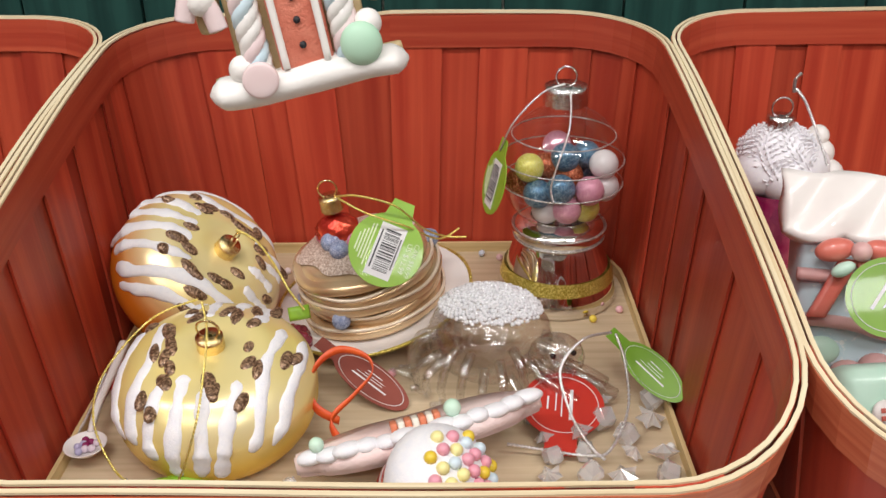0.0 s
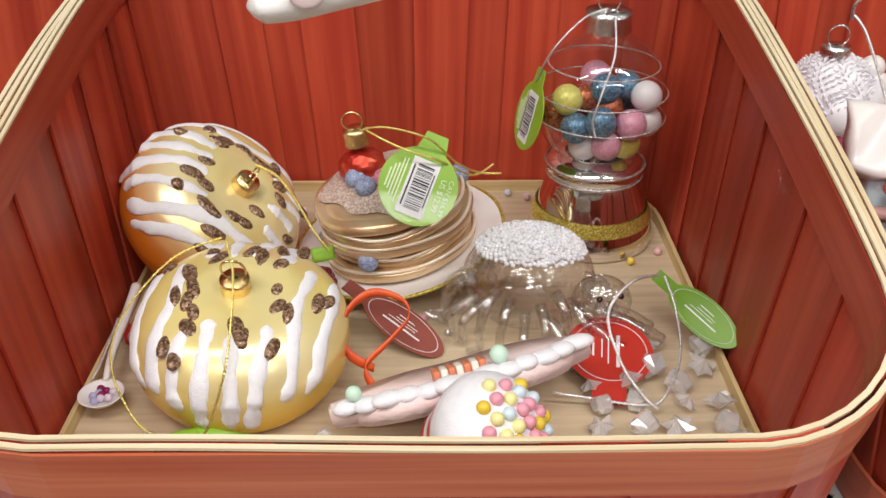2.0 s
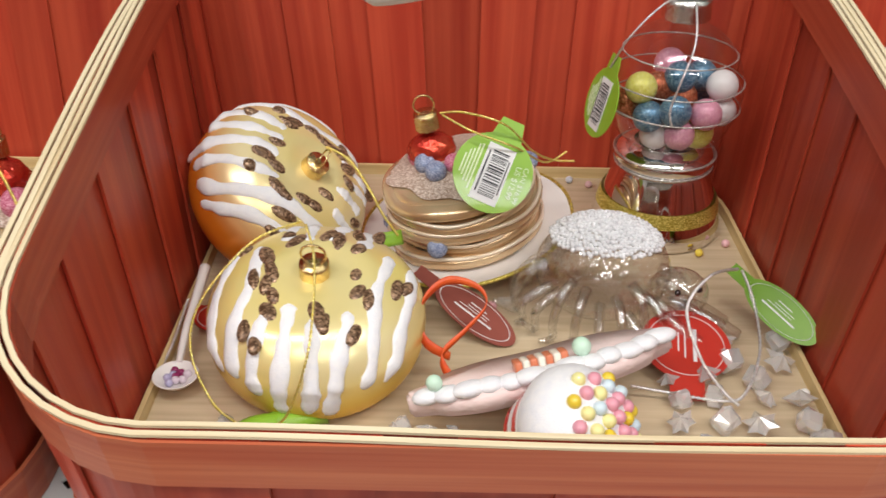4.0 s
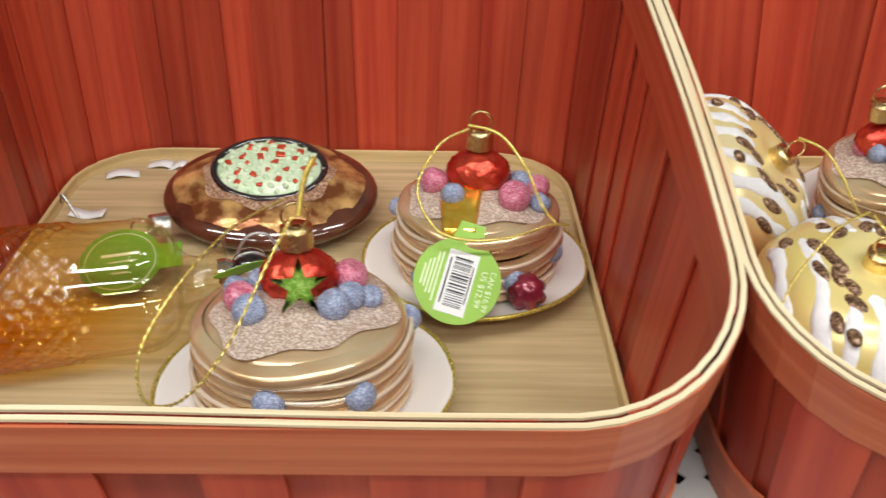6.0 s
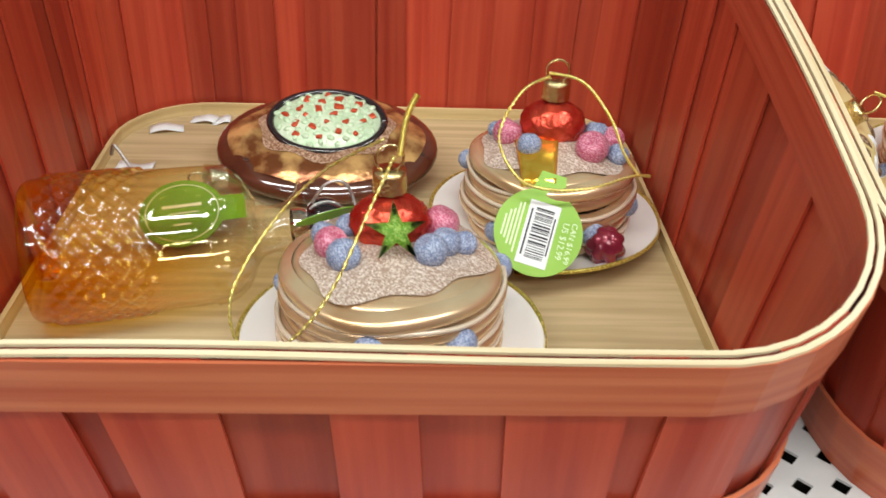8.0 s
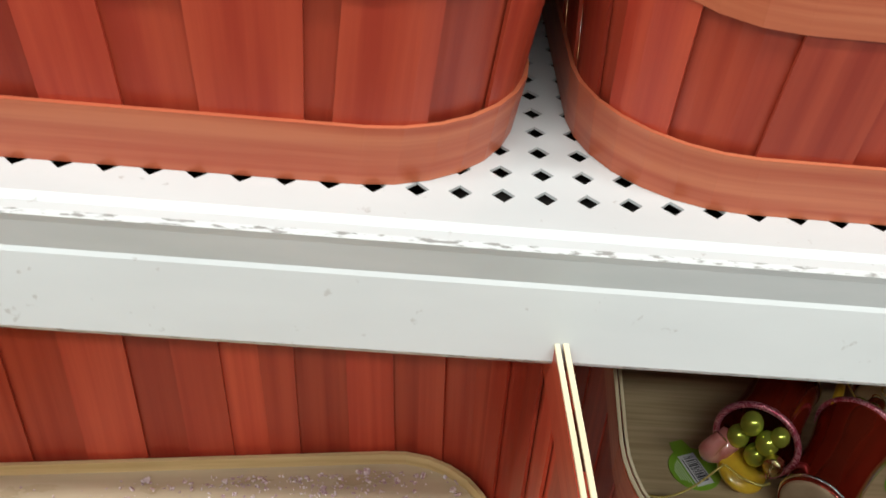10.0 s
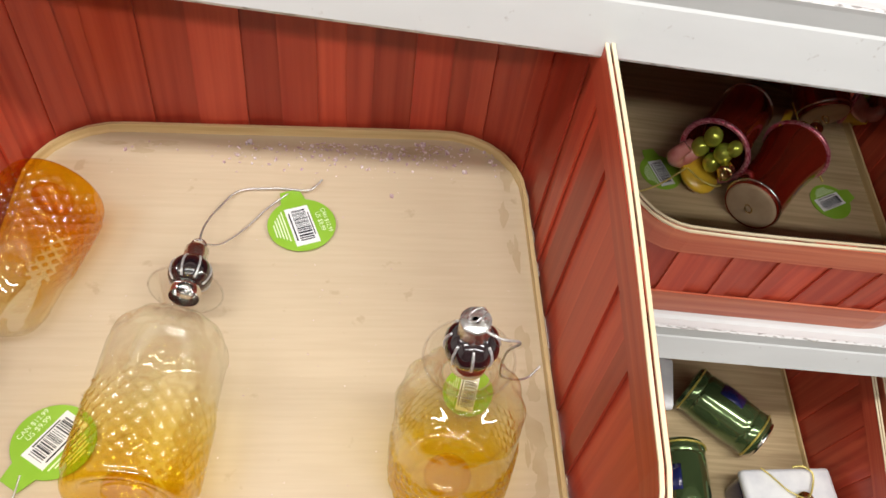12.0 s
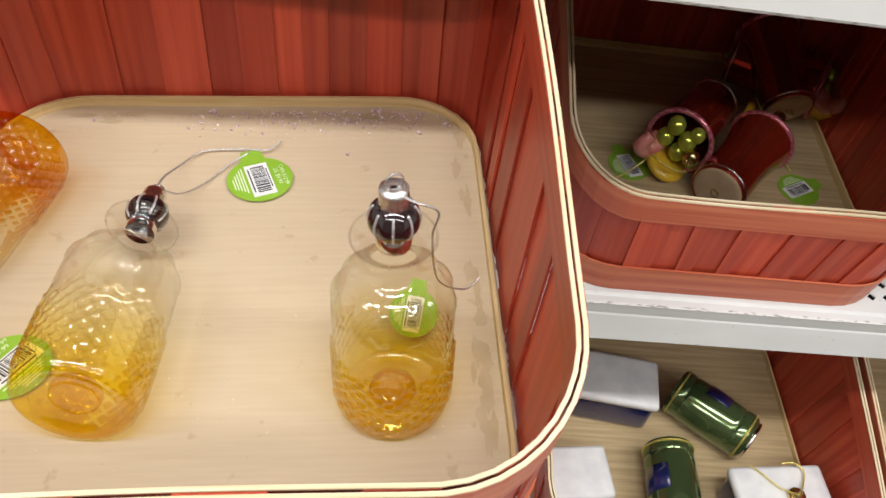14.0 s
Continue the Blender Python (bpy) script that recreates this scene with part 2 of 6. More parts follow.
def shelf(tag, top, y_front, y_back, x0, x1, rows):
    """A steel shelf with diamond perforations and a stepped front lip."""
    bm = bmesh.new()
    h = 0.0043
    y_holes = y_front + 0.031
    nx = int((x1 - x0) / PITCH)
    for i in range(nx):
        cx = round((x0 + i * PITCH) / PITCH) * PITCH
        for j in range(rows):
            cy = y_holes + j * PITCH
            c = [bm.verts.new((cx + a * PITCH / 2, cy + b * PITCH / 2, top)) for a, b in ((-1, -1), (1, -1), (1, 1), (-1, 1))]
            d = [bm.verts.new((cx + a * h, cy + b * h, top)) for a, b in ((0, -1), (1, 0), (0, 1), (-1, 0))]
            e = [bm.verts.new((v.co.x, v.co.y, top - 0.0012)) for v in d]
            for k in range(4):
                q = (k + 1) % 4
                bm.faces.new((c[k], c[q], d[k]))
                bm.faces.new((c[q], d[q], d[k]))
                bm.faces.new((d[k], d[q], e[q], e[k]))
    bmesh.ops.remove_doubles(bm, verts=bm.verts[:], dist=1e-5)
    y0, y1 = y_holes - PITCH / 2, y_holes + (rows - 0.5) * PITCH
    xa, xb = bm.verts[:][0].co.x, x1
    xs = [v.co.x for v in bm.verts]
    xa, xb = min(xs), max(xs)
    for ya, yb in ((y_front + 0.013, y0), (y1, y_back)):
        bm.faces.new([bm.verts.new(p) for p in ((xa, ya, top), (xb, ya, top), (xb, yb, top), (xa, yb, top))])
    setting("shelf_" + tag, bm, WHITE_PAINT, "white enamelled steel shelf with diamond perforations, scuffed")
    # added slab, coloured as shade so the diamond holes look dark
    setting("hole_shade_pan_" + tag, box((xa + xb) / 2, (y_front + y_back) / 2 + 0.01, top - 0.022, xb - xa, y_back - y_front - 0.02, 0.012), HOLE_SHADE, "near-black pan under the steel shelf, standing in for shade behind the perforations")
    prof = [(0.013, 0.0), (0.0105, -0.0022), (0.0045, -0.0024), (0.0025, 0.0006), (0.0, 0.0), (0.0006, -0.003), (0.0016, -0.0140), (0.0006, -0.0156), (-0.0042, -0.044), (-0.0028, -0.0465), (0.016, -0.0465)]
    for a, b, material, nm, lb in ((0, 2, WHITE_PAINT, "shelf_step", "stepped white shelf edge"), (2, 4, WORN_PAINT, "shelf_bead", "chipped white bead along the shelf edge"), (4, 6, GREY_PAINT, "label_channel", "grey empty price label channel"),
                                   (6, 8, WHITE_PAINT, "shelf_face", "white scuffed face of the shelf front"), (8, 10, WORN_PAINT, "shelf_hem", "worn lower hem of the shelf front")):
        pts = prof[a:b + 1]
        bm = bmesh.new()
        cols = [[bm.verts.new((x, y_front + p[0], top + p[1])) for p in pts] for x in (xa, xb)]
        for k in range(len(pts) - 1):
            bm.faces.new((cols[0][k], cols[0][k + 1], cols[1][k + 1], cols[1][k]))
        setting(nm + "_" + tag, bm, material, lb)


shelf("upper", 0.0, -0.034, 0.447, -0.80, 0.95, 24)
LOW, LOW_Y = -0.378, 0.022
shelf("middle", LOW, LOW_Y, 0.447, -0.80, 0.95, 20)
LOW2 = -0.665
shelf("lower", LOW2, -0.135, 0.447, -0.80, 0.95, 24)

# back boards and the room round the aisle
for i in range(20):
    bw = 0.0905
    setting("back_board_%d" % (i + 1), box(-0.85 + bw * (i + 0.5), 0.454 + 0.001 * (i % 2), -0.1, bw - 0.002, 0.012, 1.6, 0.001), GREEN_WALL, "dark green painted back board of the display")
FLOOR_TILE = mat("shop_floor_tile", (0.42, 0.40, 0.37), 0.35, color2=(0.5, 0.48, 0.45), scale=(3, 3, 3))
PLAIN_WALL = mat("shop_wall_paint", (0.62, 0.61, 0.58), 0.8, color2=(0.66, 0.65, 0.62), scale=(2, 2, 2))
setting("floor", box(0, -1.2, -1.05, 6, 4.4, 0.1), FLOOR_TILE, "pale shop floor")
setting("ceiling", box(0, -1.2, 2.05, 6, 4.4, 0.1), PLAIN_WALL, "plain white shop ceiling")
setting("wall_north", box(0, 1.05, 0.5, 6, 0.1, 3.1), PLAIN_WALL, "plain shop wall behind the shelving")
FAR_GOODS = mat("far_aisle_dim_paint", (0.16, 0.13, 0.11), 0.8, color2=(0.24, 0.20, 0.17), scale=(2, 2, 2))
setting("wall_south", box(0, -3.45, 0.5, 6, 0.1, 3.1), FAR_GOODS, "plain shop wall across the aisle")
setting("wall_west", box(-3.05, -1.2, 0.5, 0.1, 4.6, 3.1), PLAIN_WALL, "plain shop wall at the end of the aisle")
setting("wall_east", box(3.05, -1.2, 0.5, 0.1, 4.6, 3.1), PLAIN_WALL, "plain shop wall at the end of the aisle")


# ---- wooden baskets with a low front and a high back ----
DEPTH = 0.335


def outline(s, hw, hd, r):
    """A point on a rounded rectangle; s runs once round, from the middle of the back, clockwise from above."""
    a, b, q = 2 * (hw - r), 2 * (hd - r), math.pi * r / 2
    total = 2 * (a + b) + 4 * q
    d = (s % 1.0) * total
    segs = [("l", (0, hd), (1, 0), a / 2), ("c", (hw - r, hd - r), 90, q), ("l", (hw, hd - r), (0, -1), b), ("c", (hw - r, -hd + r), 0, q),
            ("l", (hw - r, -hd), (-1, 0), a), ("c", (-hw + r, -hd + r), -90, q), ("l", (-hw, -hd + r), (0, 1), b), ("c", (-hw + r, hd - r), 180, q), ("l", (-hw + r, hd), (1, 0), a / 2)]
    for kind, p, w, length in segs:
        if d <= length + 1e-9:
            if kind == "l":
                return p[0] + w[0] * d, p[1] + w[1] * d
            ang = radians(w) - d / r
            return p[0] + r * math.cos(ang), p[1] + r * math.sin(ang)
        d -= length
    return 0.0, hd


def rim_height(y):
    return 0.0945 + 0.320 * (y + 0.01) - 0.315 * (y + 0.01) ** 2


def wall_point(s, f, off=0.0, down=0.0):
    """A point of the basket's side: s round it, f from base to rim, off outwards, down below the rim in metres."""
    bx, by = outline(s, 0.1555 + off, DEPTH / 2 + off, 0.055 + off)
    rx, ry = outline(s, 0.1670 + off, DEPTH / 2 + 0.012 + off, 0.060 + off)
    top = rim_height(ry + DEPTH / 2)
    if down:
        f = 1 - down / top
    return Vector((bx + (rx - bx) * f, by + (ry - by) * f + DEPTH / 2, top * f))


def wooden_basket(at, seed, label, bottom=None):
    rnd = random.Random(seed)
    ob = thing("wooden_basket", label, "basket", "red wooden baskets on the shelves", at)
    base = bmesh.new()
    lay = base.loops.layers.uv.new("UVMap")
    ring = [outline(k / 64, 0.1546, DEPTH / 2 - 0.0010, 0.0542) for k in range(64)]
    hi = [base.verts.new((x, y + DEPTH / 2, 0.0045)) for x, y in ring]
    lo = [base.verts.new((x, y + DEPTH / 2, 0.0010)) for x, y in ring]
    base.faces.new(hi[::-1])
    base.faces.new(lo)
    for k in range(64):
        base.faces.new((hi[k], hi[(k + 1) % 64], lo[(k + 1) % 64], lo[k]))
    for f in base.faces:
        for lp in f.loops:
            lp[lay].uv = (lp.vert.co.x + seed * 0.37, lp.vert.co.y)
    part("floor_board", base, bottom or FLOOR_WOOD, ob, "pale plywood bottom", smooth=False)
    part("floor_strip", sheet(lambda u, v: wall_point(u, 0.0, -0.0045) + Vector((0, 0, 0.004 + 0.0075 * v)), 96, 1, 0.0022, True, (1.2, 0.008)), STRIP_WOOD, ob, "bare veneer strip round the bottom", smooth=False)
    part("bottom_band", sheet(lambda u, v: wall_point(u, 0.003 + 0.0245 * v / max(wall_point(u, 1.0).z, 0.01), 0.0027), 96, 2, 0.0016, True, (1.2, 0.025)), RED_BAND, ob, "red stained lower band", smooth=False)
    part("outer_band", sheet(lambda u, v: wall_point(u, 1.0, 0.0021, 0.0205 * (1 - v) + 0.0012), 96, 2, 0.0012, True, (1.2, 0.025)), RED_BAND, ob, "red stained upper band", smooth=False)
    part("inner_band", sheet(lambda u, v: wall_point(u, 1.0, -0.0020, 0.0205 * (1 - v) + 0.0012), 96, 2, 0.0012, True, (1.2, 0.025)), SHADED_BAND, ob, "red stained inner band, coloured darker for the shade inside the basket", smooth=False)
    for off, th in ((0.00150, 0.0019), (-0.00150, 0.0018)):
        part("rim_edge", sheet(lambda u, v: wall_point(u, 1.0, off + 0.0004 * math.sin(40 * u + seed), 0.0011 * (1 - v) + 0.00001) + Vector((0, 0, 0.0004 + 0.0007 * math.sin(23 * u + seed))), 128, 1, th, True, (1.2, 0.002)), BARE_WOOD, ob, "pale bare edge of the rim", smooth=False)
    s, k, lean1 = 0.0, 0, 0.0
    while s < 1.0:
        w = rnd.uniform(0.019, 0.032) if rnd.random() < 0.75 else rnd.uniform(0.010, 0.016)
        w /= 1.2
        if s + w > 0.985:
            w = 1.0 - s
        lean0 = lean1
        lean1 = 0.0 if s + w >= 1.0 else max(-0.006, min(0.006, lean0 + rnd.uniform(-0.004, 0.004)))
        off = 0.0010 if k % 2 else -0.0010
        n = 5
        part("plank", sheet(lambda u, v: wall_point(s - 0.0007 + (w + 0.0014) * u + (lean0 * (1 - u) + lean1 * u) * (v - 0.5), 0.002 + 0.988 * v, off), n, 2, 0.0014, False, (w * 1.2, 0.13)), RED_PLANK, ob, "", smooth=False)
        s, k = s + w, k + 1
    return ob


AX, BX, CX = 0.157, -0.182, 0.496
wooden_basket(pose(AX, 0, 0.0), 1, "red stained wooden basket full of food ornaments, on the upper shelf", ROSY_FLOOR)
wooden_basket(pose(BX, 0, 0.0), 2, "red stained wooden basket with pancake ornaments, on the upper shelf")
wooden_basket(pose(CX, 0, 0.0), 3, "red stained wooden basket with pastel gingerbread ornaments, on the upper shelf")
D_POSE = pose(-0.1504, -0.2938, -0.1905, -4.12, -5.65, 1.93)
wooden_basket(D_POSE, 4, "red wooden basket of bottle ornaments, pulled out and tipped", PALE_FLOOR)
E_POSE = pose(0.245, 0.042, LOW + 0.0005) @ Matrix.Diagonal((1, 1, 1.33, 1))
wooden_basket(E_POSE, 5, "red wooden basket of red drink ornaments on the middle shelf")
F_POSE = pose(0.2925, -0.100, LOW2 + 0.0005)
wooden_basket(F_POSE, 6, "red stained wooden basket with green jar ornaments, on the lowest shelf")
wooden_basket(pose(0.640, -0.092, LOW2 + 0.0005), 7, "red wooden basket with a bare floor, beside the green jars")


# ---- ornament materials ----
def thin_glass(name, tint, tint2=None, z0=0.0, z1=0.1, rough=0.02, ior=1.5, gloss=0.0, bump=0.0, bump_scale=150.0):
    """Blown thin glass: tinted see-through walls with a Fresnel gloss; the tint may fade along the piece."""
    m = bpy.data.materials.new(name)
    m.use_nodes = True
    n, l = m.node_tree.nodes, m.node_tree.links
    for x in list(n):
        if x.type == "BSDF_PRINCIPLED":
            n.remove(x)
    out = [x for x in n if x.type == "OUTPUT_MATERIAL"][0]
    tr, gl, mx, fr = n.new("ShaderNodeBsdfTransparent"), n.new("ShaderNodeBsdfGlossy"), n.new("ShaderNodeMixShader"), n.new("ShaderNodeLayerWeight")
    fr.inputs["Blend"].default_value = 0.5
    pw, ml = n.new("ShaderNodeMath"), n.new("ShaderNodeMath")
    pw.operation, ml.operation = "POWER", "MULTIPLY_ADD"
    pw.inputs[1].default_value = 3.5
    ml.inputs[1].default_value, ml.inputs[2].default_value = 0.75, gloss + (ior - 1) ** 2 / (ior + 1) ** 2
    l.new(fr.outputs["Facing"], pw.inputs[0])
    l.new(pw.outputs[0], ml.inputs[0])
    gl.inputs["Roughness"].default_value = rough
    tr.inputs["Color"].default_value = (*tint, 1)
    tc = n.new("ShaderNodeTexCoord")
    if tint2:
        sep = n.new("ShaderNodeSeparateXYZ")
        l.new(tc.outputs["Object"], sep.inputs[0])
        mr = n.new("ShaderNodeMapRange")
        mr.inputs["From Min"].default_value, mr.inputs["From Max"].default_value = z0, z1
        l.new(sep.outputs["Z"], mr.inputs["Value"])
        c = n.new("ShaderNodeMixRGB")
        c.inputs["Color1"].default_value, c.inputs["Color2"].default_value = (*tint, 1), (*tint2, 1)
        l.new(mr.outputs["Result"], c.inputs["Fac"])
        l.new(c.outputs["Color"], tr.inputs["Color"])
    if bump:
        nz, bp = n.new("ShaderNodeTexNoise"), n.new("ShaderNodeBump")
        nz.inputs["Scale"].default_value = bump_scale
        bp.inputs["Strength"].default_value, bp.inputs["Distance"].default_value = bump, 0.002
        l.new(tc.outputs["Object"], nz.inputs["Vector"])
        l.new(nz.outputs["Fac"], bp.inputs["Height"])
        l.new(bp.outputs["Normal"], gl.inputs["Normal"])
        l.new(bp.outputs["Normal"], fr.inputs["Normal"])
    l.new(ml.outputs[0], mx.inputs[0])
    l.new(tr.outputs[0], mx.inputs[1])
    l.new(gl.outputs[0], mx.inputs[2])
    l.new(mx.outputs[0], out.inputs["Surface"])
    return m


def painted_bun(name, top, side, z0, z1):
    """Satin glass sprayed with one tone over the top and another round the side."""
    m = mat(name, top, 0.27, 0.32, color2=tuple(0.75 * c + 0.25 for c in top), scale=(18, 18, 18), detail=2)
    n, l = m.node_tree.nodes, m.node_tree.links
    b = n["Principled BSDF"]
    base = b.inputs["Base Color"].links[0].from_socket
    tc, sep, mr, mx = n.new("ShaderNodeTexCoord"), n.new("ShaderNodeSeparateXYZ"), n.new("ShaderNodeMapRange"), n.new("ShaderNodeMixRGB")
    mr.inputs["From Min"].default_value, mr.inputs["From Max"].default_value = z0, z1
    mr.interpolation_type = "SMOOTHSTEP"
    mx.inputs["Color1"].default_value = (*side, 1)
    l.new(tc.outputs["Object"], sep.inputs[0])
    l.new(sep.outputs["Z"], mr.inputs["Value"])
    l.new(mr.outputs["Result"], mx.inputs["Fac"])
    l.new(base, mx.inputs["Color2"])
    l.new(mx.outputs["Color"], b.inputs["Base Color"])
    return m


ROLL_YELLOW = painted_bun("satin_yellow_gold_glass", (0.89, 0.73, 0.25), (0.80, 0.50, 0.04), -0.014, 0.020)
ROLL_AMBER = painted_bun("satin_amber_glass", (0.88, 0.71, 0.27), (0.80, 0.25, 0.02), -0.002, 0.026)
ICING = mat("white_sugar_icing", (0.86, 0.85, 0.86), 0.55, color2=(0.80, 0.80, 0.84), scale=(300, 300, 300), bump=0.35, bump_scale=1200)
CHIP = glitter("brown_glitter_chips", (0.10, 0.05, 0.025), (0.50, 0.32, 0.20), 1100, 0.35, 0.3)
PANCAKE = mat("bronze_satin_glass", (0.58, 0.36, 0.18), 0.25, 0.60, color2=(0.82, 0.63, 0.40), scale=(25, 25, 70), detail=3)
CREAM_LINE = mat("pearl_cream_layer", (0.88, 0.78, 0.64), 0.3, 0.3, color2=(0.80, 0.66, 0.50), scale=(60, 60, 60))
SUGAR = glitter("frosted_sugar", (0.42, 0.29, 0.22), (0.85, 0.74, 0.66), 1500, 0.4, 0.1)
PLATE = mat("white_enamel_plate", (0.84, 0.80, 0.78), 0.3, color2=(0.80, 0.75, 0.73), scale=(20, 20, 20))
GOLD_GLITTER = glitter("gold_glitter_trim", (0.45, 0.34, 0.04), (0.95, 0.82, 0.25), 1600)
SILVER_GLITTER = glitter("silver_glitter_trim", (0.45, 0.42, 0.40), (0.95, 0.93, 0.9), 1600)
BLUEBERRY = glitter("sugared_blueberry", (0.17, 0.21, 0.36), (0.52, 0.57, 0.72), 2200, 0.5, 0.0)
RASPBERRY = mat("dark_raspberry_glass", (0.16, 0.012, 0.03), 0.22, 0.3, color2=(0.30, 0.03, 0.06), scale=(90, 90, 90), coat=0.5)
PINK_BERRY = glitter("sugared_raspberry", (0.52, 0.08, 0.17), (0.82, 0.42, 0.52), 2000, 0.4, 0.1)
STRAWBERRY = mat("red_foil_strawberry", (0.48, 0.02, 0.015), 0.18, 0.65, color2=(0.70, 0.10, 0.05), scale=(60, 60, 60), bump=1.0, bump_scale=260)
SYRUP = mat("amber_syrup_glass", (0.65, 0.36, 0.03), 0.12, 0.7, color2=(0.85, 0.6, 0.1), scale=(70, 70, 70))
LEAF = glitter("green_glitter_leaf", (0.20, 0.46, 0.03), (0.55, 0.76, 0.18), 1600, 0.4, 0.2)
GOLD_CAP = mat("gold_cap_metal", (0.83, 0.66, 0.34), 0.2, 1.0, color2=(0.75, 0.55, 0.25), scale=(120, 120, 120), bump=0.5, bump_scale=900)
SILVER_CAP = mat("silver_cap_metal", (0.85, 0.84, 0.83), 0.18, 1.0, color2=(0.7, 0.7, 0.7), scale=(120, 120, 120), bump=0.5, bump_scale=900)
GOLD_CORD = mat("gold_metallic_cord", (0.80, 0.62, 0.10), 0.3, 0.8, color2=(0.95, 0.85, 0.35), scale=(900, 900, 900))
SILVER_CORD = mat("silver_metallic_cord", (0.62, 0.60, 0.60), 0.3, 0.8, color2=(0.92, 0.92, 0.92), scale=(900, 900, 900))
TAG_GREEN = mat("green_card_tag", (0.24, 0.46, 0.03), 0.4, color2=(0.28, 0.50, 0.05), scale=(30, 30, 30), coat=0.2)
TAG_DARK = mat("dark_green_card_tag", (0.14, 0.30, 0.012), 0.30, color2=(0.17, 0.35, 0.018), scale=(30, 30, 30), coat=0.3)
TAG_RED = mat("red_card_tag", (0.52, 0.035, 0.02), 0.35, color2=(0.47, 0.03, 0.02), scale=(30, 30, 30), coat=0.3)
PAPER = mat("white_label_paper", (0.82, 0.82, 0.82), 0.6, color2=(0.78, 0.78, 0.79), scale=(50, 50, 50))
INK = mat("black_print", (0.02, 0.02, 0.025), 0.6)
PALE_INK = mat("pale_print", (0.75, 0.85, 0.55), 0.6)
ORANGE_RIBBON = mat("orange_satin_ribbon", (0.62, 0.07, 0.015), 0.4, color2=(0.72, 0.11, 0.02), scale=(200, 200, 20))
CLEAR = thin_glass("clear_blown_glass", (0.965, 0.965, 0.965), bump=0.10, bump_scale=60, gloss=0.02)
CLEAR_RIPPLE = thin_glass("rippled_clear_glass", (0.98, 0.98, 0.98), bump=1.0, bump_scale=110, ior=1.6, gloss=0.12)
ICY = thin_glass("icy_clear_glass", (0.985, 0.985, 0.985), rough=0.03, ior=1.6, gloss=0.16)
AMBER = thin_glass("amber_fading_glass", (0.990, 0.84, 0.10), (0.99, 0.988, 0.95), 0.002, 0.066, ior=1.55, gloss=0.05)
AMBER_STRONG = thin_glass("orange_fading_glass", (0.99, 0.70, 0.07), (0.99, 0.96, 0.84), 0.004, 0.088, ior=1.55, gloss=0.05)
BLACK_GLASS = mat("black_glossy_glass", (0.012, 0.006, 0.008), 0.06, color2=(0.02, 0.008, 0.01), scale=(20, 20, 20), coat=1.0)
MIRROR = mat("silvered_glass", (0.86, 0.84, 0.82), 0.05, 1.0, color2=(0.80, 0.77, 0.74), scale=(20, 20, 20))


# ---- small ornament pieces ----
def ring(r, wire):
    pts = [(r * math.cos(a), 0, r + r * math.sin(a)) for a in [2 * math.pi * k / 20 - math.pi / 2 for k in range(21)]]
    return tube(pts, wire, 6, 40)


def ornament_cap(parent, at, metal, r=0.0065, h=0.009, loop=0.0055):
    """A crimped cap with its wire loop."""
    def fn(u, v):
        a = u * 2 * math.pi
        k = r * (1 + 0.07 * abs(math.sin(5 * a)) * (1 - v)) * (0.25 if v > 0.99 else 1.0)
        return (k * math.cos(a), k * math.sin(a), h * min(v * 1.25, 1.0))
    c = part("cap", sheet(fn, 40, 5, closed=True), metal, parent, "crimped metal cap", m=at)
    part("loop", ring(loop, 0.0006), metal, c, "thin wire loop", m=pose(0, 0, h - 0.001))
    return c


def facing(x, y, z, normal, top):
    """A pose whose face looks along normal and whose upper end points along top."""
    n = Vector(normal).normalized()
    r = Vector(top).cross(n).normalized()
    u = n.cross(r)
    return Matrix(((r.x, u.x, n.x, x), (r.y, u.y, n.y, y), (r.z, u.z, n.z, z), (0, 0, 0, 1)))


def bars(rects, material, parent, name, depth=0.0002, label=""):
    """Thin printed bars: (x, y, width, height) on a card's face."""
    return tagged(part(name, merge([box(x, y, depth / 2, w, h, depth) for x, y, w, h in rects]), material, parent, label, smooth=False), kind="stuff")


def lettering(text, size, material, parent, m):
    cu = bpy.data.curves.new("lettering", "FONT")
    cu.body, cu.size, cu.align_x = text, size, "CENTER"
    tmp = bpy.data.objects.new("lettering", cu)
    me = bpy.data.meshes.new_from_object(tmp)
    bpy.data.objects.remove(tmp)
    me.materials.append(material)
    ob = new("lettering", me)
    ob.parent, ob.matrix_basis = parent, m
    return ob


def card(hw, hh, tab_w, tab_h, thick=0.0005, n=48, bend=0.0):
    """An oval card with a tab at its top, lying in x-y."""
    pts = []
    for k in range(n):
        a = math.pi / 2 - 2 * math.pi * k / n
        pts.append((hw * math.cos(a), hh * math.sin(a)))
    pts = [p for p in pts if not (p[1] > 0 and abs(p[0]) < tab_w)]
    right = [p for p in pts if p[0] > 0 and p[1] > 0]
    pts.sort(key=lambda p: -math.atan2(p[0], -p[1]))
    pts = [(tab_w, hh + tab_h)] + pts + [(-tab_w, hh + tab_h)]
    bm = bmesh.new()
    z = lambda p: bend * p[0] * p[0] * 20
    top = [bm.verts.new((x, y, thick / 2 + z((x, y)))) for x, y in pts]
    low = [bm.verts.new((x, y, -thick / 2 + z((x, y)))) for x, y in pts]
    bm.faces.new(top)
    bm.faces.new(low[::-1])
    for k in range(len(pts)):
        j = (k + 1) % len(pts)
        bm.faces.new((top[k], low[k], low[j], top[j]))
    bmesh.ops.recalc_face_normals(bm, faces=bm.faces[:])
    return bm


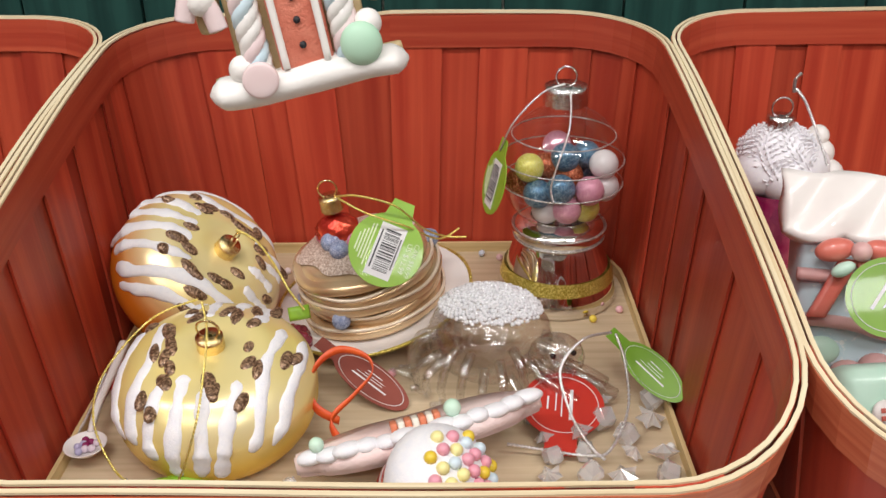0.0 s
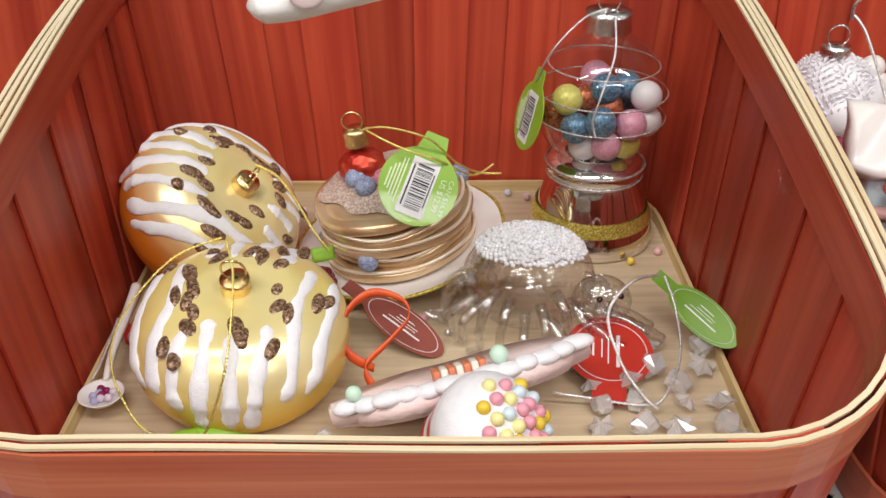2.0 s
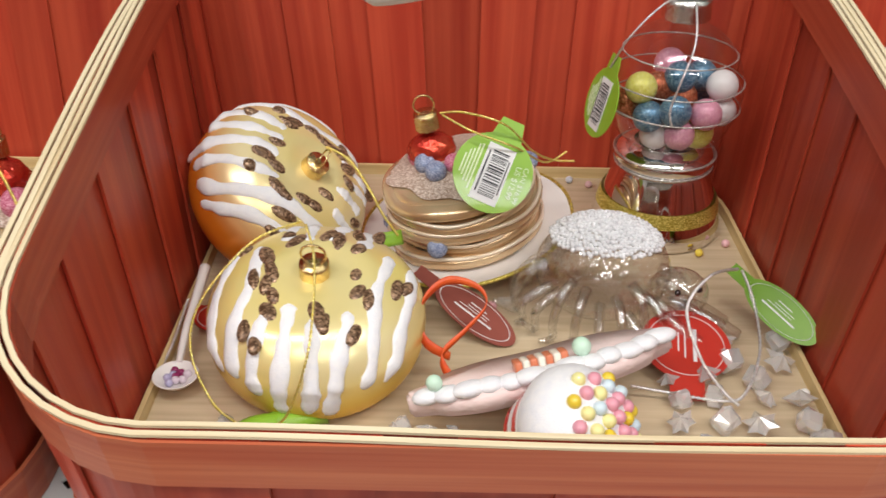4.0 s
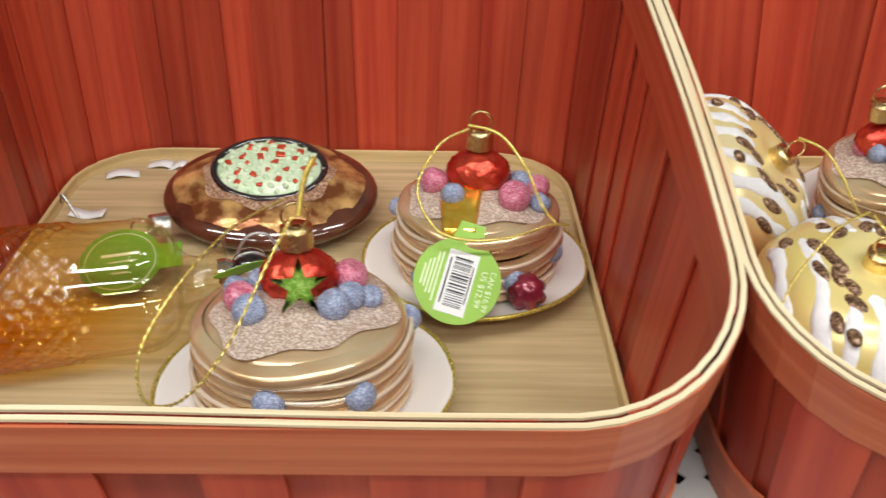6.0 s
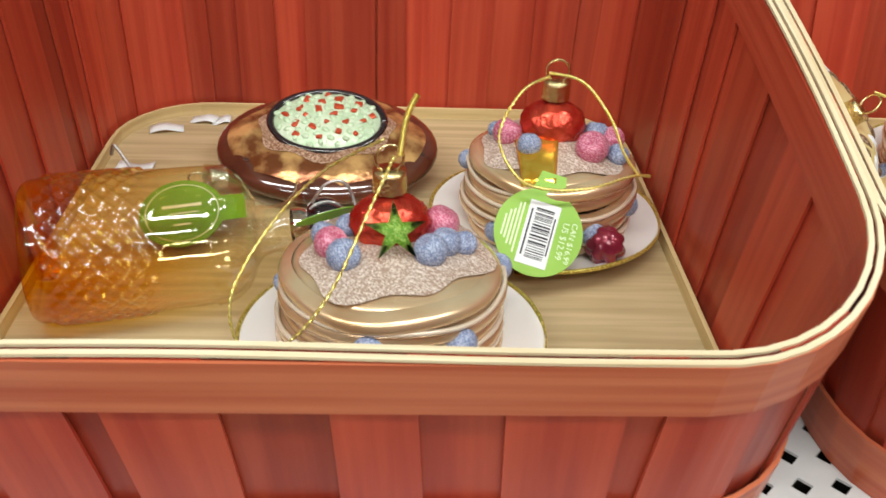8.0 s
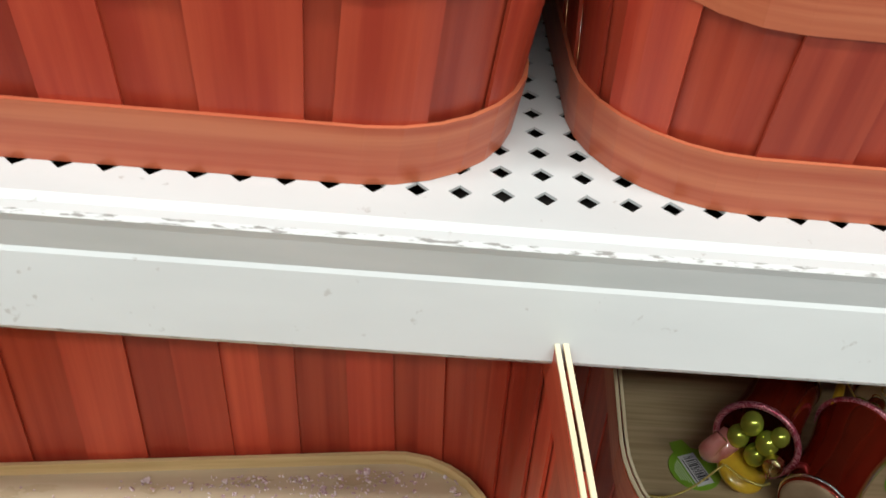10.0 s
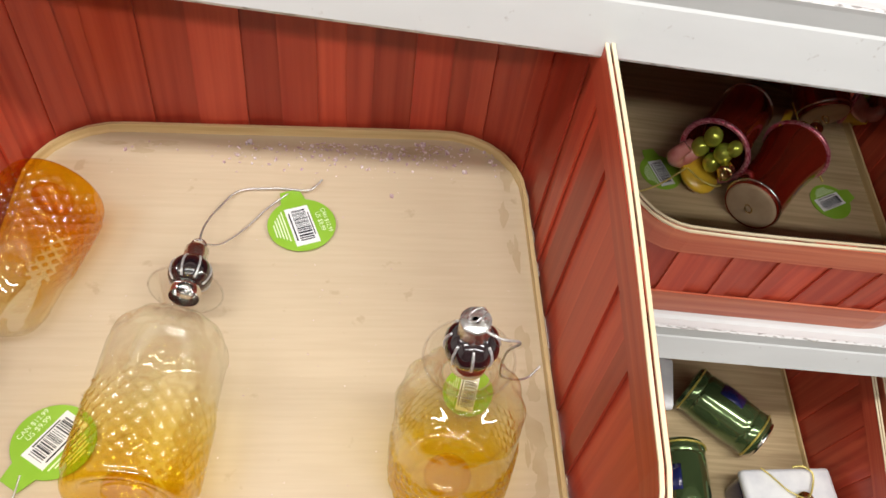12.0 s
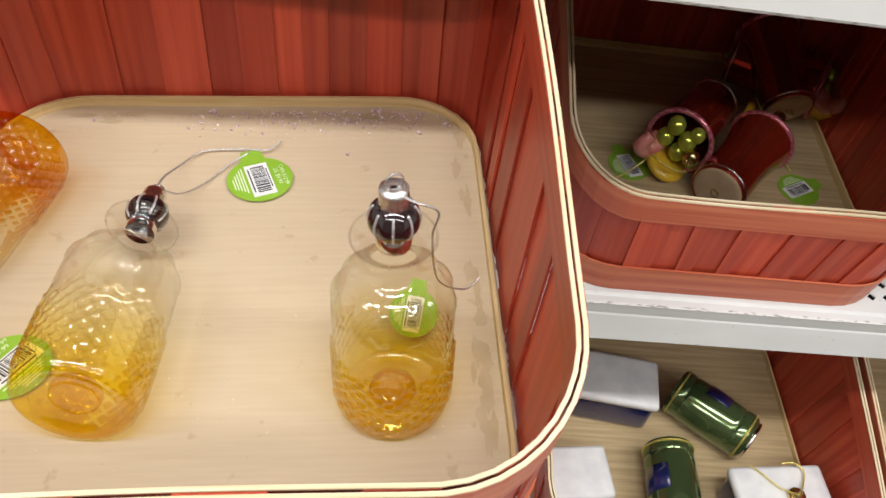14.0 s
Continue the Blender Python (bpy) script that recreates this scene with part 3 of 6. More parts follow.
def price_tag(at, label, us="US $12.99", can="CAN $16.99", size=1.0, seed=0, printed=True):
    rnd = random.Random(seed)
    ob = thing("price_tag", label, "price tag", "green price tags", at)
    part("card", card(0.0205 * size, 0.0205 * size, 0.0058 * size, 0.008 * size), TAG_GREEN, ob, "green card with a tab", smooth=False)
    part("barcode_label", box(0, -0.001 * size, 0.0005, 0.0145 * size, 0.030 * size, 0.0003), PAPER, ob, "white barcode label", smooth=False)
    rects, y = [], -0.0125
    while y < 0.0115:
        w = rnd.choice((0.0003, 0.0003, 0.0005, 0.0008))
        rects.append((0.0005 * size, y * size, 0.0085 * size, w * size))
        y += w + rnd.choice((0.0004, 0.0006, 0.0009))
    b = bars(rects, INK, ob, "barcode", label="black barcode bars")
    b.location.z = 0.0007
    b = bars([(-0.0055 * size, -0.001, 0.0008 * size, 0.022 * size), (0.0058 * size, -0.001, 0.0006 * size, 0.018 * size)], INK, ob, "barcode_digits")
    b.location.z = 0.0007
    b = bars([((-0.0095 - 0.0017 * k) * size, rnd.uniform(-0.002, 0.001) * size, 0.0008 * size, (0.024 - 0.0035 * k) * size) for k in range(5)], PALE_INK, ob, "small_print", label="unreadable pale print")
    b.location.z = 0.0004
    if printed:
        lettering(us, 0.0042 * size, PALE_INK, ob, pose(0.0100 * size, -0.001 * size, 0.0006, 0, 0, -90))
        lettering(can, 0.0038 * size, PALE_INK, ob, pose(0.0140 * size, -0.001 * size, 0.0006, 0, 0, -90))
    return ob


def cord(pts, material, label, r=0.00055, name="hanging_cord", n=200):
    ob = part(name, tube(pts, r, 6, n, twist=1.0), material)
    return tagged(ob, label, "cord")


def berry(parent, x, y, z, r, material, name="berry", lumpy=False):
    if lumpy:
        seeds = [Vector((math.cos(a) * math.cos(b), math.sin(a) * math.cos(b), math.sin(b))) for b in (-0.9, -0.35, 0.2, 0.75, 1.25) for a in [k * 2 * math.pi / 7 + b * 3 for k in range(7)]]
        bm = ball(1, 40, 28)
        for v in bm.verts:
            near = max(s.dot(v.co) for s in seeds)
            v.co *= r * (0.82 + 0.24 * math.sqrt(max(0.0, 1 - (1 - near) / 0.07)))
    else:
        bm = ball(r, 14, 10)
        for v in bm.verts:
            if v.co.z > 0.8 * r:
                v.co.z = 0.8 * r - (v.co.z - 0.8 * r) * 0.6
    return part(name, bm, material, parent, m=pose(x, y, z, random.uniform(-40, 40), random.uniform(-40, 40), 0))


def pancake_ornament(at, seed, label, side_berries, top_berries, strawberry=(0, 0.004), syrup=True, leaf=False, rasp=None, r=0.043, plate_r=0.060, straw=1.0):
    """A stack of pancakes with berries on a plate, all of painted glass."""
    rnd = random.Random(seed)
    ob = thing("pancake_ornament", label, "ornament", "pancake stack ornaments", at)
    prof = smooth_profile([(0.0, 0.004), (plate_r * 0.6, 0.004), (plate_r * 0.8, 0.0055), (plate_r * 0.99, 0.010), (plate_r, 0.0108), (plate_r * 0.985, 0.0114), (plate_r * 0.8, 0.0075), (plate_r * 0.5, 0.006), (0.0, 0.006)], 30)
    plate = part("plate", lathe(prof, 56), PLATE, ob, "white plate with a gold glitter rim")
    part("plate_rim", tube([(plate_r * math.cos(a), plate_r * math.sin(a), 0.0110 + 0.0005 * math.sin(5 * a)) for a in [2 * math.pi * k / 40 for k in range(41)]], 0.0011, 6, 120), GOLD_GLITTER, plate, "gold glitter edge")
    layers = 5
    base_z, step = 0.0065, 0.0075
    for k in range(layers):
        ox, oy, rr = rnd.uniform(-0.0015, 0.0015), rnd.uniform(-0.0015, 0.0015), r * rnd.uniform(0.97, 1.03) * (1 - 0.012 * k)
        z0 = base_z + k * step
        ph = rnd.uniform(0, 6)

        def fn(u, v, ox=ox, oy=oy, rr=rr, z0=z0, ph=ph, last=(k == layers - 1)):
            a = u * 2 * math.pi
            wav = 0.0016 * math.sin(3 * a + ph) + 0.0009 * math.sin(5 * a + 2 * ph)
            q = -1 + 2 * v
            rad = rr * (1 + 0.02 * math.sin(2 * a + ph)) * max(0.0, 1 - 0.10 * abs(q) ** 3) if abs(q) < 0.999 else rr * (0.80 if q < 0 else 0.86)
            return (ox + rad * math.cos(a), oy + rad * math.sin(a), z0 + (q + 1) * 0.5 * (step + 0.0012) + wav * 0.6)
        bm = sheet(fn, 56, 8, closed=True)
        lay = part("pancake_layer", bm, PANCAKE, ob, "bronze gold pancake layer")
        if k < layers - 1:
            part("cream_line", tube([(ox + rr * 0.985 * math.cos(a), oy + rr * 0.985 * math.sin(a), z0 + step + 0.0008 + 0.6 * (0.0016 * math.sin(3 * a + ph) + 0.0009 * math.sin(5 * a + 2 * ph))) for a in [2 * math.pi * q / 40 for q in range(41)]], 0.0011, 6, 110), CREAM_LINE, lay, "pale cream line between layers")
    zt = base_z + layers * step
    dome = smooth_profile([(r * 0.90, zt - 0.0035), (r * 0.84, zt + 0.001), (r * 0.6, zt + 0.004), (r * 0.3, zt + 0.007), (0.0, zt + 0.009)], 14)
    part("top_pancake", lathe(dome, 48), PANCAKE, ob, "domed bronze top")

    def top_z(x, y):
        q = math.hypot(x, y) / r
        return zt + 0.009 - 0.009 * q ** 1.4

    # sugar frosting: an uneven patch that hugs the dome
    def frost(u, v):
        a = u * 2 * math.pi
        rad = r * (0.80 + 0.07 * math.sin(3 * a + seed) + 0.05 * math.sin(7 * a + 2 * seed)) * v
        return (rad * math.cos(a), rad * math.sin(a), top_z(rad * math.cos(a), rad * math.sin(a)) + 0.0005)
    part("sugar_frosting", sheet(frost, 60, 8, closed=True), SUGAR, ob, "frosted sugar glitter patch")
    sx, sy = strawberry
    bm = ball(1, 44, 30)
    for v in bm.verts:
        a, b = math.atan2(v.co.y, v.co.x), math.acos(max(-1, min(1, v.co.z)))
        v.co *= 1 + 0.055 * math.sin(9 * a + 4 * b) * math.sin(11 * b + 2 * a) * math.sin(b) + rnd.uniform(-0.012, 0.012)
    bm.transform(pose(sx, sy, top_z(sx, sy) + 0.005) @ Matrix.Diagonal((0.0160 * straw, 0.0132 * straw, 0.0118 * straw, 1)))
    part("strawberry", bm, STRAWBERRY, ob, "shiny red foil strawberry")
    if syrup:
        def run(u, v):
            x = sx - 0.008 + 0.022 * (u - 0.5) * (1 - 0.35 * v)
            y = sy - 0.004 - 0.046 * v
            q = min(1.0, math.hypot(x, y) / (r * 1.0))
            z = top_z(x, y) + 0.0012 if math.hypot(x, y) < r * 0.95 else zt - 0.004 - (math.hypot(x, y) - r * 0.95) * 6
            return (x, y if math.hypot(x, y) < r * 0.99 else -math.sqrt(max(0, (r * 1.01) ** 2 - x * x)), z)
        part("syrup", sheet(run, 8, 10, 0.0012), SYRUP, ob, "glossy amber syrup")
    if leaf:
        star = bmesh.new()
        ctr = star.verts.new((0, 0, 0.002))
        tips = []
        for q in range(10):
            a = q * math.pi / 5 + 0.3
            tips.append(star.verts.new(((0.0125 if q % 2 == 0 else 0.0044) * math.cos(a), (0.0125 if q % 2 == 0 else 0.0044) * math.sin(a), 0.0 if q % 2 == 0 else 0.0012)))
        for q in range(10):
            star.faces.new((ctr, tips[q], tips[(q + 1) % 10]))
        bmesh.ops.solidify(star, geom=star.faces[:], thickness=0.0012)
        part("leaf", star, LEAF, ob, "green glitter leaf", m=pose(sx, sy - 0.0165, top_z(sx, sy) + 0.0085, 50, 0, 0))
    for bx, by, br, kind in top_berries:
        br *= 0.9
        berry(ob, bx, by, top_z(bx, by) + br * 0.55, br, {"b": BLUEBERRY, "p": PINK_BERRY, "r": RASPBERRY}[kind], {"b": "blueberry", "p": "raspberry", "r": "raspberry"}[kind])
    for ang, z, br in side_berries:
        a = radians(ang)
        berry(ob, r * 0.955 * math.cos(a), r * 0.955 * math.sin(a), z, br, BLUEBERRY, "blueberry")
    if rasp:
        berry(ob, rasp[0], rasp[1], 0.016, 0.0094, RASPBERRY, "raspberry", lumpy=True)
    ornament_cap(ob, pose(sx, sy + 0.002, top_z(sx, sy) + 0.0175), GOLD_CAP)
    return ob


def icing_ribbon(line, wide, high, normal, wave):
    """A piped stripe with a low rounded section, blunt ends and an uneven edge, lying on a surface."""
    n = len(line) - 1

    def fn(u, v):
        i = round(v * n)
        p = line[i]
        d = (line[min(i + 1, n)] - line[max(i - 1, 0)]).normalized()
        up = normal(p)
        side = d.cross(up).normalized()
        end = min(1.0, 0.45 + 7 * v, 0.40 + 6 * (1 - v)) * (0.0 if i in (0, n) else 1.0)
        k = end * (1 + 0.15 * math.sin(13 * v + wave) + 0.08 * math.sin(37 * v + 2 * wave))
        a = u * 2 * math.pi
        return p + side * math.cos(a) * wide * k + up * math.sin(a) * high * (0.6 + 0.4 * k) * end
    bm = sheet(fn, 12, n, closed=True, uv=(0.02, 0.1))
    bmesh.ops.remove_doubles(bm, verts=bm.verts[:], dist=1e-6)
    bmesh.ops.recalc_face_normals(bm, faces=bm.faces[:])
    return bm


def cinnamon_roll(at, seed, label, body, r=0.052, h=0.031):
    """A squat bun of satin glass with icing stripes and brown chips."""
    rnd = random.Random(seed)
    ob = thing("cinnamon_roll_ornament", label, "ornament", "cinnamon roll ornaments", at)

    def surf(x, y):
        q = min(0.999, math.hypot(x, y) / r)
        swirl = 0.0016 * math.sin(math.atan2(y, x) + q * 14)
        return h * (1 - q ** 3.2) ** (1 / 2.2) * (1 - 0.10 * math.exp(-(q / 0.25) ** 2)) + swirl * (1 - q)

    def fn(u, v):
        a = u * 2 * math.pi
        t = v * math.pi
        ct, st = math.cos(t), math.sin(t)
        rad = r * abs(st) ** 0.62 * (1 if st >= 0 else -1)
        x, y = rad * math.cos(a), rad * math.sin(a)
        z = surf(x, y) if ct > 0 and rad < r * 0.98 else h * (abs(ct) ** 0.8) * (1 if ct > 0 else -1)
        return (x, y, z)
    bm = sheet(fn, 64, 40, closed=True)
    bmesh.ops.remove_doubles(bm, verts=bm.verts[:], dist=1e-5)
    bmesh.ops.recalc_face_normals(bm, faces=bm.faces[:])
    part("bun", bm, body, ob, "satin gold glass bun")

    def wrap(x, y):
        """A point on the bun; past the rim it runs down the side."""
        q = math.hypot(x, y)
        if q < r * 0.97:
            return Vector((x, y, surf(x, y) - 0.0013))
        d = q - r * 0.97
        return Vector((x / q * r * 0.985, y / q * r * 0.985, surf(x / q * r * 0.97, y / q * r * 0.97) - d))
    for k in range(8):
        x0 = r * (-0.80 + 0.228 * k) + rnd.uniform(-0.0015, 0.0015)
        half = math.sqrt(max(0.0, (r * 1.0) ** 2 - x0 * x0))
        a, b = -half - rnd.uniform(0.004, 0.022), half * rnd.uniform(0.55, 1.0)
        if abs(x0) < 0.022:
            spans = [(a, rnd.uniform(-0.020, -0.010)), (rnd.uniform(0.014, 0.022), b + 0.01)]
        else:
            spans = [(a, b)]
        for s0, s1 in spans:
            pts = []
            for q in range(15):
                y = s0 + (s1 - s0) * q / 14
                pts.append(wrap(x0 + 0.0010 * math.sin(y * 120 + 2 * k), y))
            w = rnd.uniform(0.0029, 0.0038)
            part("icing_stripe", icing_ribbon(spline(pts, 48), w * 1.12, 0.0019, lambda p: Vector((p.x / r ** 2, p.y / r ** 2, p.z / h ** 2)).normalized(), 2 * k + seed), ICING, ob, "white sugared icing stripe")
    for k in range(26):
        a = k * 2.4 + rnd.uniform(-0.4, 0.4)
        q = r * (rnd.uniform(0.36, 0.56) if k % 3 else rnd.uniform(0.62, 0.88))
        c = wrap(q * math.cos(a), q * math.sin(a))
        m = Matrix.Translation(c) @ pose(0, 0, 0, 0, 0, rnd.uniform(60, 125)) @ Matrix.Diagonal((rnd.uniform(0.0045, 0.0090), rnd.uniform(0.0030, 0.0042), 0.0026, 1))
        part("chip", ball(1, 12, 8, m), CHIP, ob, "brown glitter chip")
    ornament_cap(ob, pose(0.0, 0.002, surf(0, 0) - 0.001), GOLD_CAP)
    return ob


# ---- basket of cakes ----
FLOOR = 0.0047
cinnamon_roll(pose(0.079, 0.128, FLOOR + 0.0285, 11, 2, -4), 3, "gold glass cinnamon roll ornament with white icing stripes", ROLL_YELLOW, 0.0495, 0.0285)
cinnamon_roll(pose(0.046, 0.230, FLOOR + 0.039, 18, 42, 0) @ pose(0, 0, 0, 0, 0, -82), 8, "amber glass cinnamon roll ornament leaning on the basket side", ROLL_AMBER, 0.050, 0.030)
pancake_ornament(pose(0.150, 0.240, FLOOR + 0.007, 4, -10, 0), 5, "bronze pancake stack ornament with berries on a white plate",
                 [(-110, 0.022, 0.0055), (178, 0.016, 0.005), (20, 0.036, 0.006)], [(-0.016, -0.004, 0.0065, "b"), (-0.020, 0.006, 0.0065, "p"), (-0.010, -0.014, 0.0065, "b"), (0.0, -0.010, 0.006, "p")],
                 strawberry=(-0.012, 0.006), syrup=False, rasp=(-0.042, -0.043), r=0.0435, plate_r=0.060, straw=0.82)
price_tag(facing(0.160, 0.198, 0.074, (0.15, -0.80, 0.55), (0.38, 0.3, 0.85)), "green price tag with barcode, hanging on the pancake ornament", seed=2)
cord([(0.133, 0.211, 0.100), (0.145, 0.205, 0.103), (0.165, 0.205, 0.097), (0.180, 0.212, 0.080), (0.192, 0.222, 0.070), (0.204, 0.225, 0.068)], GOLD_CORD, "gold cord of the pancake ornament")
cord([(0.134, 0.211, 0.099), (0.150, 0.202, 0.094), (0.170, 0.203, 0.086), (0.188, 0.219, 0.070), (0.200, 0.228, 0.072)], GOLD_CORD, "gold cord of the pancake ornament")


def gumball_ornament(at):
    ob = thing("gumball_machine_ornament", "clear glass gumball machine ornament on a silvered base", "ornament", at=at)
    base = smooth_profile([(0.0, 0.0), (0.034, 0.0), (0.0375, 0.003), (0.0375, 0.008), (0.033, 0.022), (0.0275, 0.038), (0.0265, 0.041), (0.0285, 0.045), (0.0285, 0.049), (0.024, 0.053), (0.018, 0.055)], 40)
    part("base", lathe(base, 56), MIRROR, ob, "silvered glass base")
    band = smooth_profile([(0.0352, 0.0165), (0.0350, 0.0205), (0.0338, 0.0215), (0.0330, 0.0225), (0.0325, 0.0228)], 8)
    part("glitter_band", lathe([(0.0362, 0.0150), (0.0350, 0.0200), (0.0338, 0.0232)], 48), GOLD_GLITTER, ob, "gold glitter band")
    for z, r in ((0.0425, 0.0280), (0.0495, 0.0290)):
        part("pink_ring", tube([(r * math.cos(a), r * math.sin(a), z) for a in [2 * math.pi * k / 40 for k in range(41)]], 0.0007, 5, 90), SILVER_GLITTER, ob, "fine glitter ring")
    globe = smooth_profile([(0.010, 0.052), (0.022, 0.055), (0.032, 0.066), (0.0372, 0.085), (0.034, 0.103), (0.024, 0.117), (0.013, 0.124), (0.011, 0.128)], 36)
    part("globe", lathe(globe, 56), CLEAR, ob, "clear glass globe")
    for z, r in ((0.0790, 0.0368), (0.0935, 0.0368), (0.1085, 0.0308)):
        part("globe_ring", tube([(r * 1.005 * math.cos(a), r * 1.005 * math.sin(a), z) for a in [2 * math.pi * k / 40 for k in range(41)]], 0.00045, 5, 90), SILVER_GLITTER, ob, "thin glitter line on the globe")
    cols = {"pink": glitter("pink_shimmer_ball", (0.72, 0.30, 0.42), (0.85, 0.45, 0.55), 1300, 0.3, 0.1), "blue": glitter("blue_glitter_ball", (0.06, 0.16, 0.27), (0.28, 0.45, 0.58), 1300, 0.3, 0.4),
            "yellow": glitter("yellow_shimmer_ball", (0.72, 0.68, 0.12), (0.85, 0.80, 0.28), 1300, 0.3, 0.1), "white": mat("white_pearl_ball", (0.84, 0.80, 0.80), 0.25, color2=(0.78, 0.74, 0.75), scale=(60, 60, 60)),
            "copper": glitter("copper_glitter_ball", (0.30, 0.06, 0.02), (0.80, 0.28, 0.14), 1300, 0.3, 0.5)}
    spots = [("white", -.010, -.012, .0640), ("pink", .002, -.018, .0665), ("yellow", .014, -.012, .0650), ("yellow", -.004, .010, .0640), ("white", .010, .010, .0650),
             ("blue", -.016, -.016, .0760), ("blue", -.003, -.022, .0815), ("pink", .015, -.019, .0790), ("copper", -.026, -.003, .0790), ("white", .026, -.008, .0770), ("copper", .004, -.004, .0830), ("pink", -.010, .012, .0790), ("blue", .016, .012, .0800),
             ("yellow", -.021, -.010, .0905), ("blue", .001, -.006, .0955), ("white", .024, -.010, .0925), ("copper", -.010, -.002, .0880), ("blue", .015, .003, .0935), ("pink", -.003, .006, .0990)]
    for c, x, y, z in spots:
        part("gumball", ball(0.0088, 18, 12), cols[c], ob, c + " gumball", m=pose(x * 0.98, y * 0.98, z))
    ornament_cap(ob, pose(0, 0, 0.127), SILVER_CAP, 0.0125, 0.011, 0.0060)
    return ob


gumball_ornament(pose(0.263, 0.272, FLOOR, 0, 0, 0))
price_tag(facing(0.2215, 0.262, 0.086, (-0.93, -0.20, 0.25), (0.2, 0.1, 1)), "green price tag with barcode, hanging on the gumball ornament", seed=3, size=0.95, printed=False)
cord([(0.262, 0.270, 0.144), (0.248, 0.262, 0.141), (0.232, 0.258, 0.125), (0.225, 0.266, 0.105)], SILVER_CORD, "silver cord of the gumball ornament")
cord([(0.264, 0.258, 0.143), (0.262, 0.240, 0.128), (0.255, 0.232, 0.108), (0.252, 0.231, 0.095), (0.254, 0.231, 0.086)], SILVER_CORD, "silver cord of the gumball ornament")


def beaded_glass_animal(at):
    """A clear blown glass animal with a beaded back and curled glass fringe."""
    rnd = random.Random(12)
    ob = thing("glass_animal_ornament", "clear glass animal ornament with a beaded back", "ornament", at=at)
    body = ball(1, 32, 22, Matrix.Translation((0, 0, 0.028)) @ Matrix.Diagonal((0.034, 0.026, 0.027, 1)))
    part("body", body, CLEAR_RIPPLE, ob, "rippled clear glass body")
    part("head", ball(1, 24, 16, Matrix.Translation((0.036, -0.014, 0.026)) @ Matrix.Diagonal((0.015, 0.012, 0.013, 1))), CLEAR_RIPPLE, ob, "clear glass head")
    for x, y in ((0.034, -0.0255), (0.0445, -0.0215)):
        part("eye", ball(0.0016, 10, 8), BLACK_GLASS, ob, "black bead eye", m=pose(x, y, 0.0335))
    beads = []
    for k in range(700):
        a, q = k * 2.39996, math.sqrt((k + 0.5) / 700)
        x, y = 0.0275 * q * math.cos(a), 0.0205 * q * math.sin(a)
        z = 0.028 + 0.0275 * math.sqrt(max(0.0, 1 - (x / 0.036) ** 2 - (y / 0.028) ** 2)) + rnd.uniform(-0.0006, 0.0012)
        b = bmesh.new()
        bmesh.ops.create_icosphere(b, subdivisions=1, radius=0.0014, matrix=pose(x, y, z, rnd.uniform(0, 90), rnd.uniform(0, 90), 0))
        beads.append(b)
    tagged(part("beads", merge(beads), BEAD, ob, "clear and white seed beads"), kind="stuff")
    for k in range(17):
        a = radians(118 + k * 15)
        c, s = math.cos(a), math.sin(a)
        z0 = 0.026 + 0.006 * math.sin(k * 1.7)
        pts = [(0.028 * c, 0.022 * s, z0), (0.038 * c, 0.031 * s, z0 * 0.86), (0.044 * c, 0.036 * s, 0.014), (0.043 * c, 0.035 * s, 0.004), ((0.047 + 0.004 * (k % 3)) * c, 0.038 * s, 0.003 + 0.006 * (k % 2))]
        part("glass_curl", tube(pts, 0.0023, 8, 26, taper=lambda v: 1.3 - 0.6 * v), ICY, ob, "drooping clear glass curl")
    for k, (x, y) in enumerate(((0.052, -0.004), (0.056, -0.014), (0.020, -0.034), (0.045, -0.030))):
        part("glass_leg", tube([(x * 0.6, y * 0.7, 0.018), (x, y, 0.010), (x * 1.2, y * 1.1, 0.003)], 0.0042, 10, 18, taper=lambda v: 0.7 + 0.5 * v), ICY, ob, "clear glass foot")
    return ob


BEAD = mat("clear_seed_beads", (0.86, 0.86, 0.88), 0.08, color2=(0.70, 0.70, 0.73), scale=(500, 500, 500), coat=1.0)
beaded_glass_animal(pose(0.216, 0.176, FLOOR, 0, 0, -6))


def round_tag(at, label, face, size=1.0, bend=0.0):
    """The printed front of a card tag."""
    ob = thing("card_tag", label, "card tag", "", at)
    part("card", card(0.0205 * size, 0.0205 * size, 0.0075 * size, 0.010 * size, bend=bend), face, ob, "", smooth=False)
    pts = [(0.0175 * size * math.cos(a), 0.0175 * size * math.sin(a), 0.0004) for a in [2 * math.pi * k / 40 for k in range(41)]]
    part("printed_ring", tube(pts, 0.00022, 4, 80), PAPER, ob, "thin white printed ring")
    b = bars([(-0.004 * size, 0.0, 0.0017 * size, 0.019 * size), (0.0005 * size, 0.001 * size, 0.0006 * size, 0.014 * size), (0.0035 * size, -0.001 * size, 0.0006 * size, 0.011 * size), (0.0075 * size, 0.0, 0.0009 * size, 0.008 * size)], PAPER, ob, "print", label="unreadable white print")
    b.location.z = 0.0004
    return ob


